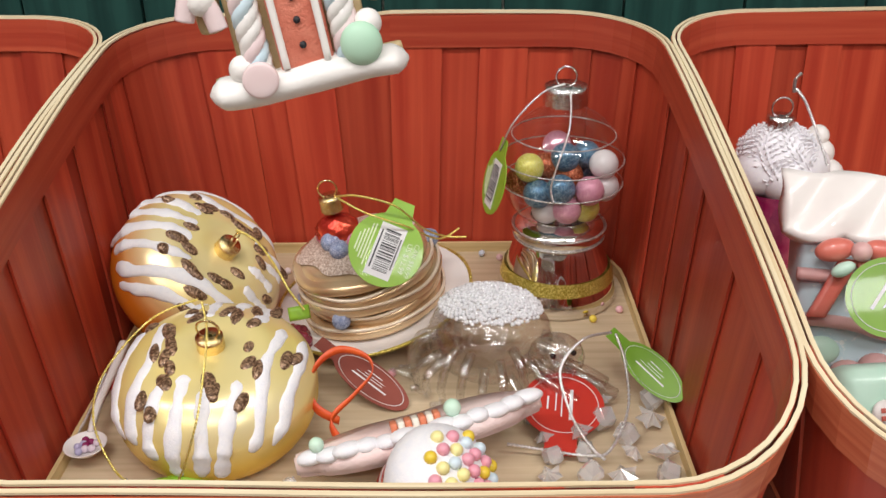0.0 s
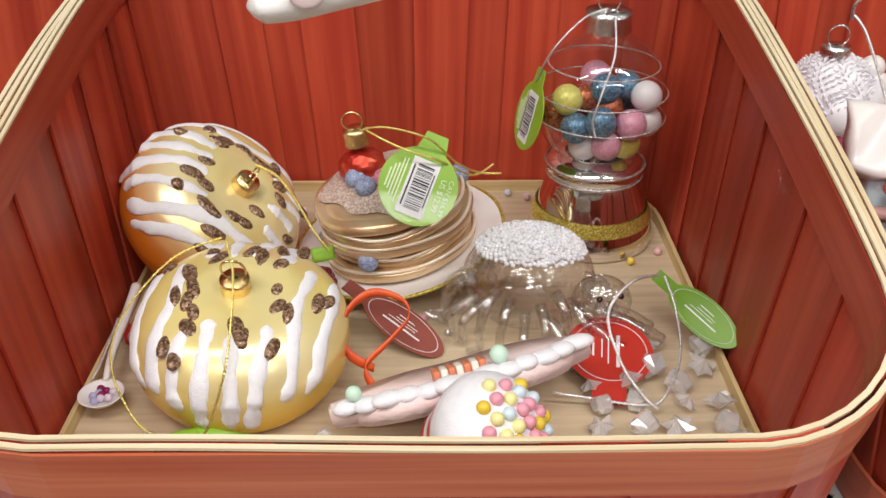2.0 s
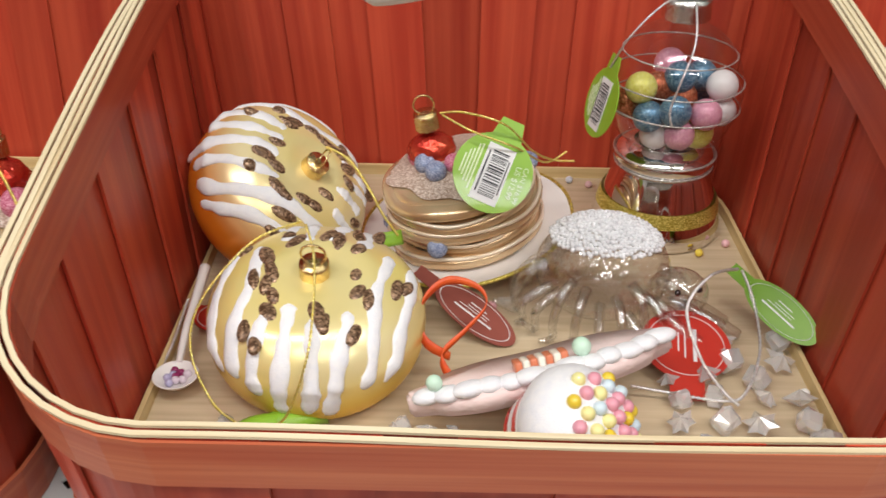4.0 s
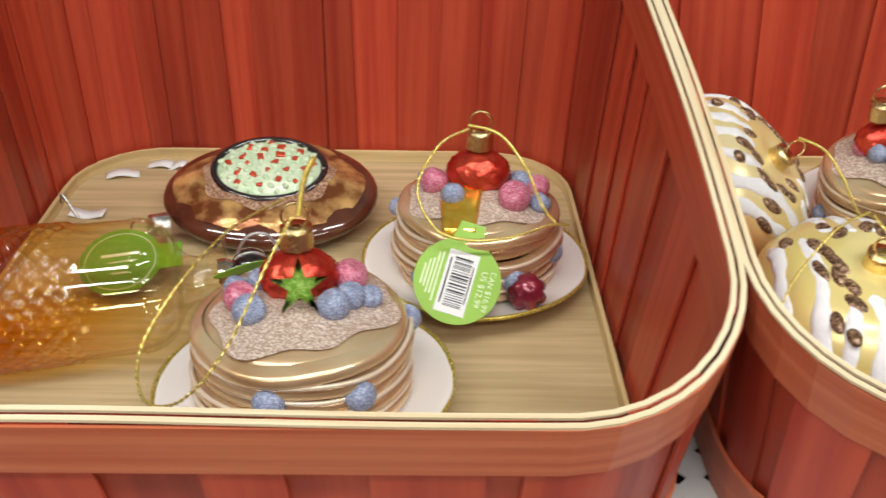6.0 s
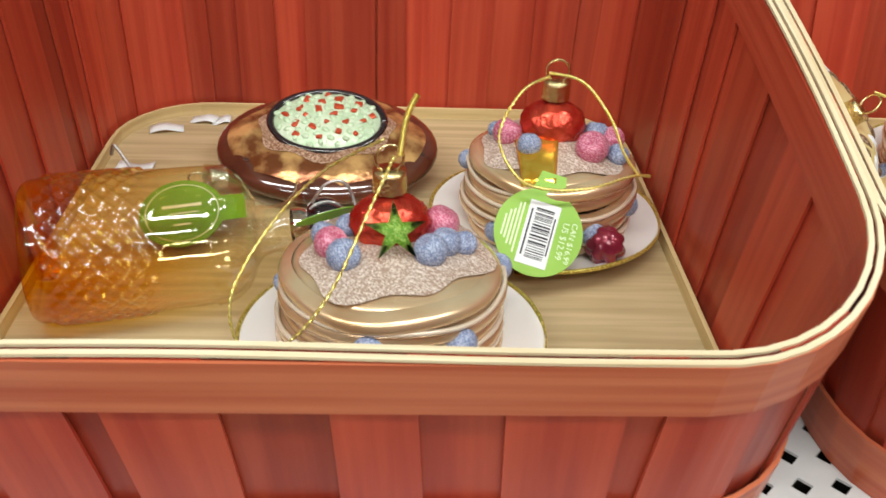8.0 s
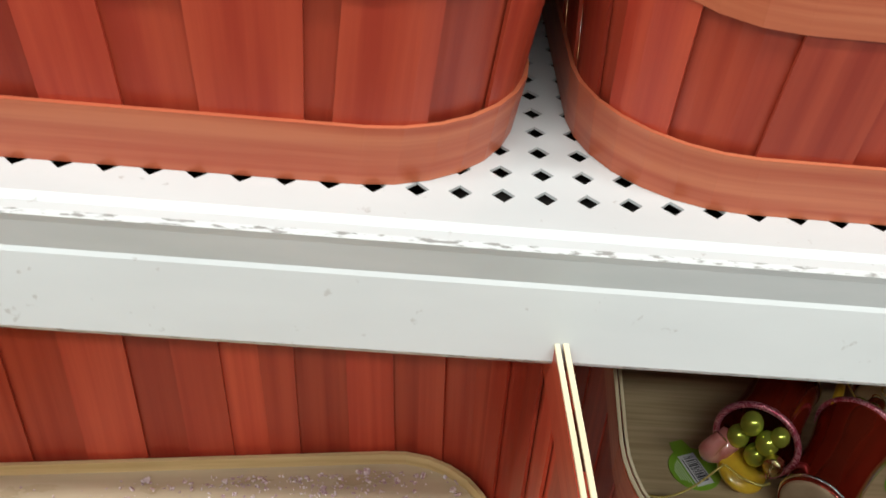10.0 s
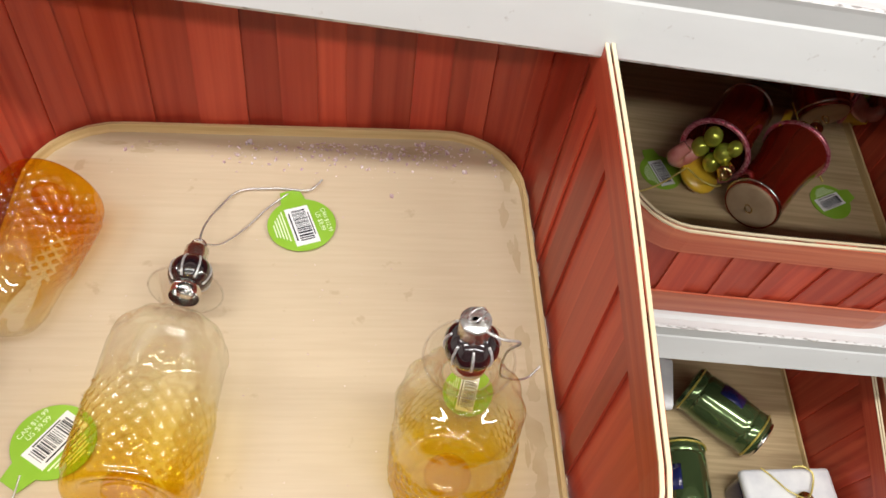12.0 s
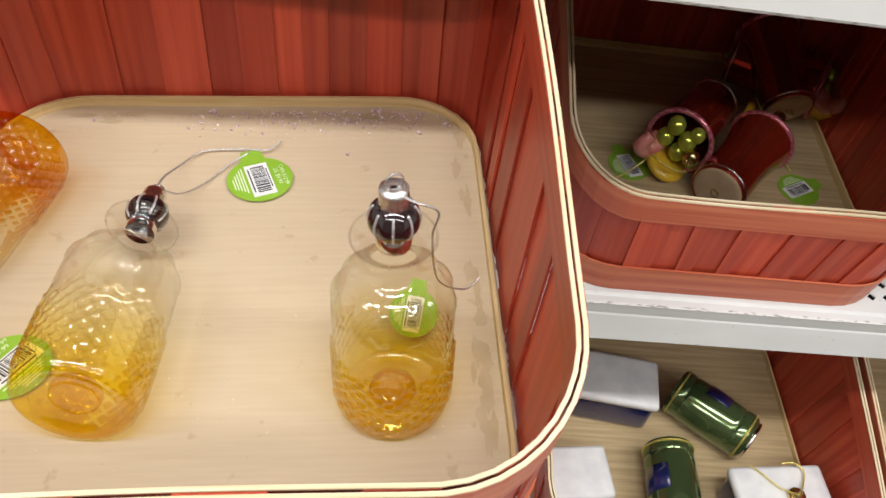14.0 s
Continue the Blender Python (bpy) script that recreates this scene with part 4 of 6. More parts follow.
round_tag(facing(0.252, 0.136, 0.016, (0.0, -0.25, 1), (-0.15, -1, -0.2)), "round red card tag lying on the crystals", TAG_RED, 1.03)
t = round_tag(facing(0.3000, 0.152, 0.025, (-0.45, -0.55, 0.75), (-0.55, 0.75, 0.25)), "dark green oval card tag leaning on the basket side", TAG_DARK, 1.0)
t.scale = (0.45, 1.08, 1)
t = round_tag(facing(0.152, 0.158, 0.016, (0.25, -0.35, 0.85), (-0.8, 0.5, 0.1)), "brown back of a red card tag lying flat", mat("brown_red_card", (0.22, 0.05, 0.035), 0.45, color2=(0.28, 0.07, 0.05), scale=(30, 30, 30)), 0.95)
t.scale = (0.55, 1.25, 1)
round_tag(pose(0.024, 0.160, 0.010, 0, 0, 70), "small red card tag behind the cinnamon roll", TAG_RED, 0.6)
cord([(0.279, 0.163, 0.042), (0.262, 0.150, 0.046), (0.250, 0.138, 0.036), (0.254, 0.120, 0.022), (0.262, 0.104, 0.015), (0.268, 0.098, 0.012)], SILVER_CORD, "silver cord of the glass ornament", 0.0007)
cord([(0.282, 0.165, 0.040), (0.285, 0.150, 0.032), (0.283, 0.125, 0.022), (0.272, 0.104, 0.014), (0.262, 0.102, 0.011), (0.240, 0.108, 0.010), (0.222, 0.110, 0.012)], SILVER_CORD, "silver cord of the glass ornament", 0.0007)


def pastel_cookie(at):
    """A pink gingerbread shape standing on edge, with white icing dabs and sweets."""
    rnd = random.Random(4)
    ob = thing("cookie_ornament", "pink frosted gingerbread ornament lying on its edge", "ornament", at=at)
    pink = mat("pale_pink_clay", (0.82, 0.63, 0.60), 0.5, color2=(0.84, 0.68, 0.65), scale=(60, 60, 60), bump=0.4, bump_scale=500)
    outline_pts = []
    for k in range(60):
        a = 2 * math.pi * k / 60
        outline_pts.append((0.058 * math.cos(a) * (1 + 0.05 * math.cos(8 * a)), 0.020 * math.sin(a) * (1 + 0.12 * math.cos(6 * a))))
    bm = bmesh.new()
    up = [bm.verts.new((x, y, 0.0055)) for x, y in outline_pts]
    dn = [bm.verts.new((x, y, -0.0055)) for x, y in outline_pts]
    bm.faces.new(up)
    bm.faces.new(dn[::-1])
    side = [bm.faces.new((up[k], dn[k], dn[(k + 1) % 60], up[(k + 1) % 60])) for k in range(60)]
    bmesh.ops.recalc_face_normals(bm, faces=bm.faces[:])
    bmesh.ops.bevel(bm, geom=[e for e in bm.edges if e.is_boundary is False and len(e.link_faces) == 2 and e.calc_face_angle(0) > 1.0], offset=0.0018, segments=3, affect="EDGES")
    part("cookie", bm, pink, ob, "pale pink cookie body")
    for k in range(13):
        x = -0.052 + 0.0087 * k
        y = -0.017 * math.sqrt(max(0.02, 1 - (x / 0.058) ** 2)) * (1 + rnd.uniform(-0.05, 0.08))
        part("icing_dab", ball(1, 14, 10, Matrix.Translation((x, y, rnd.uniform(0.0040, 0.0055))) @ Matrix.Diagonal((rnd.uniform(0.0055, 0.0085), 0.0058, 0.0036, 1))), ICING, ob, "white icing dab")
    candy = [(0.66, 0.20, 0.10), (0.82, 0.76, 0.66)]
    for k in range(7):
        part("candy_stripe", box(-0.012 + 0.0034 * k, -0.010, 0.0078, 0.0033, 0.008, 0.006, 0.001), mat("candy_tone", candy[k % 2], 0.35, color2=candy[k % 2], coat=0.5), ob, "red and cream candy stripe")
    part("sweet", ball(0.0042, 14, 10), mat("mint_sweet", (0.55, 0.78, 0.60), 0.4, color2=(0.60, 0.80, 0.66)), ob, "mint green sweet", m=pose(0.016, -0.014, 0.011))
    part("sweet", ball(0.0036, 14, 10), mat("mint_sweet_small", (0.55, 0.78, 0.60), 0.4, color2=(0.60, 0.80, 0.66)), ob, "mint green sweet", m=pose(-0.048, -0.010, 0.010))
    return ob


pastel_cookie(pose(0.180, 0.102, 0.026, -24, -8, 14))


def cupcake(at):
    rnd = random.Random(9)
    ob = thing("cupcake_ornament", "striped cupcake ornament with white frosting and pearl sprinkles", "ornament", at=at)
    red = mat("red_enamel", (0.50, 0.02, 0.015), 0.25, color2=(0.58, 0.03, 0.02), coat=0.6)
    white = mat("white_enamel", (0.82, 0.80, 0.80), 0.25, color2=(0.78, 0.76, 0.77), coat=0.6)
    for k in range(7):
        z0, z1 = 0.004 * k, 0.004 * (k + 1)
        r0, r1 = 0.019 + 0.0105 * (z0 / 0.028), 0.019 + 0.0105 * (z1 / 0.028)
        part("cup_stripe", lathe([(r0, z0), (r0 + 0.0006, (z0 + z1) / 2), (r1, z1)], 48), white if k % 2 else red, ob, "white stripe" if k % 2 else "red stripe")
    part("frosting", ball(1, 36, 22, Matrix.Translation((0, 0, 0.028)) @ Matrix.Diagonal((0.0305, 0.0305, 0.023, 1))), ICING, ob, "white frosting dome")
    tones = [((0.80, 0.58, 0.05), "yellow"), ((0.78, 0.34, 0.42), "pink"), ((0.86, 0.80, 0.35), "pale yellow"), ((0.62, 0.75, 0.82), "pale blue")]
    mats = [mat("pearl_" + nm.replace(" ", "_"), c, 0.35, color2=c, coat=0.3) for c, nm in tones]
    for k in range(34):
        a, q = k * 2.4, math.sqrt((k + 0.5) / 34) * 0.80
        x, y = 0.0295 * q * math.cos(a), 0.0295 * q * math.sin(a)
        z = 0.028 + 0.0235 * math.sqrt(max(0, 1 - (x / 0.0305) ** 2 - (y / 0.0305) ** 2))
        i = rnd.choice((0, 0, 1, 1, 2, 3))
        part("sprinkle", ball(0.0034, 14, 10), mats[i], ob, tones[i][1] + " pearl sprinkle", m=pose(x, y, z))
    return ob


cupcake(facing(0.174, 0.070, FLOOR + 0.012, (0.55, -0.36, 0.52), (-0.5, 0.2, 0.8)) @ Matrix.Scale(0.86, 4))

# loose clear crystals strung along the front and side
CRYSTAL = mat("clear_acrylic_crystal", (0.98, 0.97, 0.96), 0.02, color2=(0.95, 0.94, 0.93), trans=0.70, ior=1.30, coat=1.0)
rnd = random.Random(31)
placed = []
for k in range(48):
    for attempt in range(60):
        if k < 28:
            x, y = rnd.uniform(0.236, 0.303), rnd.uniform(0.046, 0.150)
        else:
            x, y = rnd.uniform(0.030, 0.155), rnd.uniform(0.050, 0.086)
        if all(math.hypot(x - a, y - b) > (0.0125 if k < 28 else 0.0085) for a, b in placed):
            break
    placed.append((x, y))
    b = bmesh.new()
    sz = rnd.uniform(0.0062, 0.0090) if k < 28 else rnd.uniform(0.0040, 0.0065)
    if k % 2:
        # a cut star: points round a faceted middle
        rim = [b.verts.new((sz * (1.0 if q % 2 else 0.62) * math.cos(q * math.pi / 6), sz * (1.0 if q % 2 else 0.62) * math.sin(q * math.pi / 6), 0)) for q in range(12)]
        top, low = b.verts.new((0, 0, sz * 0.55)), b.verts.new((0, 0, -sz * 0.55))
        for q in range(12):
            b.faces.new((rim[q], rim[(q + 1) % 12], top))
            b.faces.new((rim[(q + 1) % 12], rim[q], low))
    else:
        bmesh.ops.create_cube(b, size=sz * 1.3)
        bmesh.ops.bevel(b, geom=b.edges[:], offset=sz * 0.28, segments=1, affect="EDGES")
    for v in b.verts:
        v.co *= rnd.uniform(0.88, 1.1)
    tagged(part("acrylic_crystal", b, CRYSTAL, None, smooth=False, m=pose(x, y, FLOOR + sz * 0.72, rnd.uniform(-40, 40), rnd.uniform(-40, 40), rnd.uniform(0, 90))), "clear faceted acrylic crystal lying in the basket", "crystal", "loose clear crystals")

for x, y, c in ((0.217, 0.322, (0.62, 0.66, 0.75)), (0.162, 0.178, (0.80, 0.42, 0.46)), (0.282, 0.234, (0.82, 0.62, 0.08)), (0.300, 0.245, (0.78, 0.45, 0.48)), (0.303, 0.113, (0.8, 0.8, 0.78)), (0.078, 0.302, (0.82, 0.78, 0.76)), (0.303, 0.158, (0.8, 0.8, 0.8)), (0.085, 0.298, (0.8, 0.7, 0.7)), (0.229, 0.316, (0.75, 0.5, 0.52))):
    tagged(part("loose_bead", ball(0.0024, 12, 8), mat("bead_tone", c, 0.4, color2=c), None, m=pose(x, y, FLOOR + 0.0023)), "tiny matt bead lying on the basket floor", "bead", "loose beads")

# ribbon, spoon, small leaf, and cords near the front
ribbon_pts = [(0.140, 0.116, 0.022), (0.128, 0.118, 0.030), (0.127, 0.128, 0.043), (0.138, 0.136, 0.050), (0.152, 0.136, 0.047), (0.156, 0.130, 0.041), (0.147, 0.122, 0.033), (0.136, 0.114, 0.024), (0.141, 0.108, 0.014), (0.137, 0.103, 0.010)]
line = spline(ribbon_pts, 60)
tagged(part("satin_ribbon", sheet(lambda u, v: line[round(u * 60)] + Vector((0.0005, 0.0012, 0.0030)) * (v - 0.5) * (1.2 + 0.5 * math.sin(9 * u)), 60, 1, 0.0004), ORANGE_RIBBON), "narrow orange satin ribbon, looped and knotted", "ribbon")


def spoon(at):
    ob = thing("spoon_ornament", "small white enamel spoon ornament holding coloured beads", "ornament", at=at)
    part("bowl", lathe(smooth_profile([(0.0, 0.0), (0.006, 0.0010), (0.0098, 0.0045), (0.0102, 0.0052), (0.0092, 0.0050), (0.005, 0.0022), (0.0, 0.0016)], 20), 28), PLATE, ob, "white spoon bowl")
    part("handle", tube([(0, 0.009, 0.005), (0.001, 0.025, 0.011), (0.002, 0.050, 0.013), (0.003, 0.072, 0.016)], 0.0022, 8, 24, taper=lambda v: 0.7 + 0.6 * v), PLATE, ob, "white spoon handle")
    for k in range(9):
        c = [(0.25, 0.02, 0.10), (0.45, 0.42, 0.62), (0.7, 0.6, 0.68)][k % 3]
        part("bead", ball(0.0019, 10, 7), mat("spoon_bead", c, 0.2, color2=c), ob, m=pose(0.0055 * math.cos(k * 2.4) * (k / 9) ** 0.5, 0.0055 * math.sin(k * 2.4) * (k / 9) ** 0.5, 0.004))
    return ob


spoon(pose(0.0165, 0.108, 0.010, 0, 0, 4))
cord([(0.074, 0.134, 0.081), (0.054, 0.122, 0.077), (0.034, 0.106, 0.058), (0.030, 0.094, 0.040), (0.040, 0.082, 0.022), (0.050, 0.080, 0.012)], GOLD_CORD, "gold cord of the cinnamon roll", 0.00055)
cord([(0.076, 0.133, 0.080), (0.081, 0.118, 0.073), (0.083, 0.096, 0.062), (0.081, 0.080, 0.046), (0.072, 0.074, 0.022), (0.060, 0.078, 0.010)], GOLD_CORD, "gold cord of the cinnamon roll", 0.00055)
cord([(0.074, 0.220, 0.076), (0.086, 0.214, 0.072), (0.096, 0.208, 0.060), (0.104, 0.203, 0.046), (0.112, 0.200, 0.035)], GOLD_CORD, "gold cord of the leaning cinnamon roll", 0.0007)
cord([(0.010, 0.160, 0.020), (0.008, 0.130, 0.012), (0.004, 0.105, 0.008), (0.006, 0.085, 0.008)], SILVER_CORD, "silver cord of the spoon ornament", 0.0007)
for p, rz in (((0.058, 0.076, 0.014), 30), ((0.070, 0.082, 0.013), 12)):
    tagged(part("paper_leaf", sheet(lambda u, v: Vector(((u - 0.5) * 0.036, (v - 0.5) * 0.014 * math.sin(math.pi * min(max(u, 0.04), 0.96)), 0.004 * math.sin(u * 3) - 0.02 * (v - 0.5) ** 2)), 14, 4, 0.0005), TAG_GREEN, None, m=pose(*p, 8, 0, rz)), "pale green paper leaf lying by the roll", "paper leaf")
tagged(part("paper_leaf", sheet(lambda u, v: Vector(((u - 0.5) * 0.012, (v - 0.5) * 0.008, 0.002 * math.sin(u * 3))), 8, 3, 0.0008), TAG_GREEN, None, m=pose(0.108, 0.205, 0.030, 60, 0, 20)), "small green paper leaf between the ornaments", "paper leaf")


def hanging_house(at):
    """A pastel gingerbread house of painted clay, hanging on a cord."""
    ob = thing("gingerbread_house_ornament", "pastel gingerbread house ornament hanging on a cord", "ornament", at=at)
    tan = mat("tan_glitter_clay", (0.45, 0.33, 0.16), 0.5, color2=(0.56, 0.43, 0.24), scale=(80, 80, 80), bump=0.4, bump_scale=700)
    coral = mat("coral_glitter_clay", (0.62, 0.16, 0.10), 0.45, color2=(0.72, 0.24, 0.16), scale=(150, 150, 150), bump=0.6, bump_scale=900)
    cream = mat("cream_white_clay", (0.87, 0.85, 0.82), 0.35, color2=(0.84, 0.81, 0.78), scale=(40, 40, 40), bump=0.3, bump_scale=300)
    pink = mat("pink_white_clay", (0.80, 0.62, 0.62), 0.45, color2=(0.82, 0.68, 0.68), scale=(40, 40, 40))
    mint = mat("mint_clay", (0.42, 0.68, 0.50), 0.5, color2=(0.48, 0.72, 0.55), scale=(40, 40, 40))
    blue = mat("baby_blue_clay", (0.55, 0.70, 0.78), 0.45, color2=(0.60, 0.74, 0.80), scale=(40, 40, 40))
    part("wall", box(0, 0.006, 0.034, 0.054, 0.012, 0.056, 0.002), tan, ob, "tan glittered wall")
    part("roof", sheet(lambda u, v: Vector(((u - 0.5) * 0.080, 0.006 + (v - 0.5) * 0.018, 0.062 + 0.026 * (1 - abs(2 * u - 1)))), 8, 2, 0.006), cream, ob, "white iced roof")
    part("door", box(0.001, -0.002, 0.030, 0.022, 0.006, 0.044, 0.002), coral, ob, "coral red door")
    for x in (-0.0075, 0.0095):
        part("door_frame", tube([(x, -0.006, 0.010), (x, -0.006, 0.046)], 0.0016, 8, 6), cream, ob, "white door frame")
    part("door_frame", tube([(-0.0075, -0.006, 0.047), (0.0095, -0.006, 0.047)], 0.0016, 8, 6), cream, ob, "white door frame")
    for z in (0.018, 0.028, 0.037):
        part("button", ball(0.0015, 10, 8), INK, ob, "dark button", m=pose(0.001, -0.0055, z))
    for x in (-0.0185, 0.0185):
        for k, tone in enumerate((cream, pink, blue, cream)):
            turn = [2 * math.pi * (2.2 * q / 30 + k / 4) for q in range(31)]
            part("candy_twist", tube([(x + 0.0028 * math.cos(a), -0.003 + 0.0028 * math.sin(a), 0.009 + 0.048 * q / 30) for q, a in enumerate(turn)], 0.0032, 8, 60), tone, ob, "twisted pastel candy strand")

    def snow_roll(u, v):
        x = -0.0415 + 0.083 * v
        end = min(1.0, (0.02 + 14 * min(v, 1 - v)) ** 0.5)
        a = u * 2 * math.pi
        bump = 1 + 0.05 * math.sin(160 * x) + 0.05 * math.sin(61 * x + 2)
        return (x, 0.0115 * end * math.cos(a), 0.004 + 0.0008 * math.sin(90 * x) + 0.0066 * end * bump * math.sin(a))
    bm = sheet(snow_roll, 24, 44, closed=True)
    bmesh.ops.holes_fill(bm, edges=[e for e in bm.edges if e.is_boundary], sides=0)
    bmesh.ops.recalc_face_normals(bm, faces=bm.faces[:])
    part("snow_base", bm, cream, ob, "white snow base")
    part("snow_back", box(0, 0.011, 0.0035, 0.080, 0.004, 0.011, 0.0018), tan, ob, "tan clay edge behind the snow")
    part("gumdrop", ball(1, 20, 14, Matrix.Translation((0.024, -0.010, 0.0145)) @ Matrix.Diagonal((0.0084, 0.005, 0.0088, 1))), mint, ob, "mint green gumdrop")
    part("sweet", lathe(smooth_profile([(0.0, -0.002), (0.0062, -0.002), (0.0072, 0.0), (0.0064, 0.0018), (0.0, 0.0022)], 14), 32), pink, ob, "round flat pink sweet", m=pose(-0.018, -0.0125, 0.009, 90, 0, 0))
    part("eave", box(0.034, 0.006, 0.036, 0.010, 0.011, 0.016, 0.003), tan, ob, "tan clay eave")
    part("eave", box(-0.034, 0.006, 0.036, 0.010, 0.011, 0.016, 0.003), tan, ob, "tan clay eave")
    for x, z in ((-0.025, 0.013), (0.028, 0.021), (-0.034, 0.042)):
        part("snowball", ball(0.0058, 14, 10), cream, ob, "white snowball", m=pose(x, -0.004, z))
    part("cane", tube([(-0.030, -0.004, 0.030), (-0.032, -0.004, 0.040), (-0.038, -0.004, 0.044), (-0.042, -0.004, 0.036)], 0.0040, 10, 20), pink, ob, "pink and white candy cane")
    ornament_cap(ob, pose(0, 0.006, 0.086), GOLD_CAP)
    return ob


hanging_house(pose(0.1435, 0.090, 0.199, -4, -10, 6) @ Matrix.Scale(0.91, 4))
cord([(0.137, 0.096, 0.286), (0.136, 0.096, 0.36), (0.137, 0.098, 0.42)], GOLD_CORD, "gold cord holding the gingerbread house", 0.0006)
hook = thing("display_hook", "plain steel display hook on the back boards", "hook", at=pose(0.137, 0.0, 0.42))
part("rod", tube([(0, 0.448, 0.0), (0, 0.25, 0.0), (0, 0.11, 0.0), (0, 0.092, 0.004), (0, 0.088, 0.012)], 0.002, 8, 40), SILVER_CAP, hook)
part("foot", box(0, 0.446, 0, 0.03, 0.004, 0.03, 0.001), SILVER_CAP, hook)


# ---- glass bottles ----
STOPPER_STRIPE = glitter("silver_glitter_stripe", (0.5, 0.5, 0.5), (0.95, 0.95, 0.95), 1600)


def bottle_ornament(at, label, glass):
    """A cut glass decanter with a ribbed black stopper; it stands along its own z."""
    ob = thing("bottle_ornament", label, "bottle ornament", "amber glass bottle ornaments", at)
    prof = smooth_profile([(0.0, 0.006), (0.016, 0.005), (0.026, 0.0015), (0.0305, 0.004), (0.0315, 0.012), (0.0315, 0.045), (0.0315, 0.075), (0.0300, 0.086), (0.0240, 0.094), (0.0155, 0.0985), (0.0118, 0.103), (0.0110, 0.109), (0.0140, 0.115), (0.0195, 0.1185), (0.0205, 0.1195)], 76)
    rows = [prof[0]]
    for p, q in zip(prof, prof[1:]):
        k = max(1, math.ceil(abs(q[1] - p[1]) / 0.0011))
        rows += [(p[0] + (q[0] - p[0]) * j / k, p[1] + (q[1] - p[1]) * j / k) for j in range(1, k + 1)]
    n = len(rows) - 1

    def fn(u, v):
        r, z = rows[min(n, round(v * n))]
        a = u * 2 * math.pi
        if 0.009 < z < 0.060:
            # raised diamond lattice, ending in a zigzag at the top
            p, q = 22 * u + z * 125, 22 * u - z * 125
            edge = 0.047 + 0.009 * abs(((22 * u) % 2) - 1)
            k = min(1.0, (z - 0.009) / 0.004) * max(0.0, min(1.0, (edge - z) / 0.0015))
            d = min(abs(p - round(p)), abs(q - round(q)))
            r += 0.0019 * math.exp(-(d / 0.14) ** 2) * k
        elif 0.078 < z < 0.094:
            r += 0.0008 * math.cos(12 * a)
        return (r * math.cos(a), r * math.sin(a), z)
    bm = sheet(fn, 198, n, closed=True)
    bmesh.ops.remove_doubles(bm, verts=bm.verts[:], dist=1e-6)
    part("glass_body", bm, glass, ob, "cut glass body fading from amber to clear")
    part("punt", lathe(smooth_profile([(0.012, 0.0048), (0.013, 0.009), (0.010, 0.013), (0.0, 0.014)], 10), 28), glass, ob, "thick amber glass bottom")
    part("lip", tube([(0.0207 * math.cos(a), 0.0207 * math.sin(a), 0.1196) for a in [2 * math.pi * k / 32 for k in range(33)]], 0.0006, 6, 72), CLEAR, ob, "clear flared lip")

    def knob(u, v):
        a, t = u * 2 * math.pi, v * math.pi
        r = 0.0118 * math.sin(t) ** 0.8 * (1 + 0.07 * abs(math.cos(4 * a)))
        return (r * math.cos(a), r * math.sin(a), 0.1305 - 0.0098 * math.cos(t))
    st = part("stopper", sheet(knob, 64, 20, closed=True), BLACK_GLASS, ob, "ribbed black glass stopper")
    part("collar", lathe(smooth_profile([(0.0085, 0.115), (0.0088, 0.119), (0.0075, 0.1225), (0.0065, 0.1235)], 10), 28), MIRROR, st, "silver collar")
    for k in range(8):
        a = (k + 0.5) * math.pi / 4
        pts = [(0.0121 * math.sin(t) ** 0.8 * math.cos(a), 0.0121 * math.sin(t) ** 0.8 * math.sin(a), 0.1305 - 0.0098 * math.cos(t)) for t in [0.75 + 0.2 * q for q in range(9)]]
        part("glitter_stripe", tube(pts, 0.0007, 5, 16), STOPPER_STRIPE, st, "silver glitter stripe")
    ornament_cap(ob, pose(0, 0, 0.1385), SILVER_CAP, 0.0068, 0.009, 0.0042)
    return ob


def in_basket(b, m):
    return b @ m


def along(x, y, z, direction, roll=0):
    """A pose whose z axis points along the direction."""
    q = Vector(direction).to_track_quat("Z", "Y").to_matrix().to_4x4()
    return Matrix.Translation((x, y, z)) @ q @ pose(0, 0, 0, 0, 0, roll)


# tipped basket: one bottle stands, two lie
bottle_ornament(in_basket(D_POSE, pose(0.0945, 0.0905, 0.0040, 0, 0, 20) @ Matrix.Diagonal((0.88, 0.88, 0.95, 1))), "amber cut glass bottle ornament standing upright", AMBER)
bottle_ornament(in_basket(D_POSE, along(-0.0495, 0.066, 0.0350, (0.085, 1, -0.03), 10) @ Matrix.Diagonal((0.93, 0.93, 1.0, 1))), "amber cut glass bottle ornament lying on its side", AMBER)
bottle_ornament(in_basket(D_POSE, along(-0.1170, 0.252, 0.034, (-0.25, -1, -0.03), 40) @ Matrix.Scale(0.90, 4)), "orange cut glass bottle ornament lying upside down", AMBER_STRONG)
price_tag(in_basket(D_POSE, pose(0.0155, 0.2525, 0.0068, 0, 0, 19)), "green price tag with barcode, lying on the basket floor", "US $9.99", "CAN $12.99", 0.98, 11)
price_tag(in_basket(D_POSE, pose(-0.0955, 0.1115, 0.0068, 0, 0, 146)), "green price tag with barcode, beside the lying bottle", "US $9.99", "CAN $12.99", 0.98, 12)


def d(pts):
    return [D_POSE @ Vector(p) for p in pts]


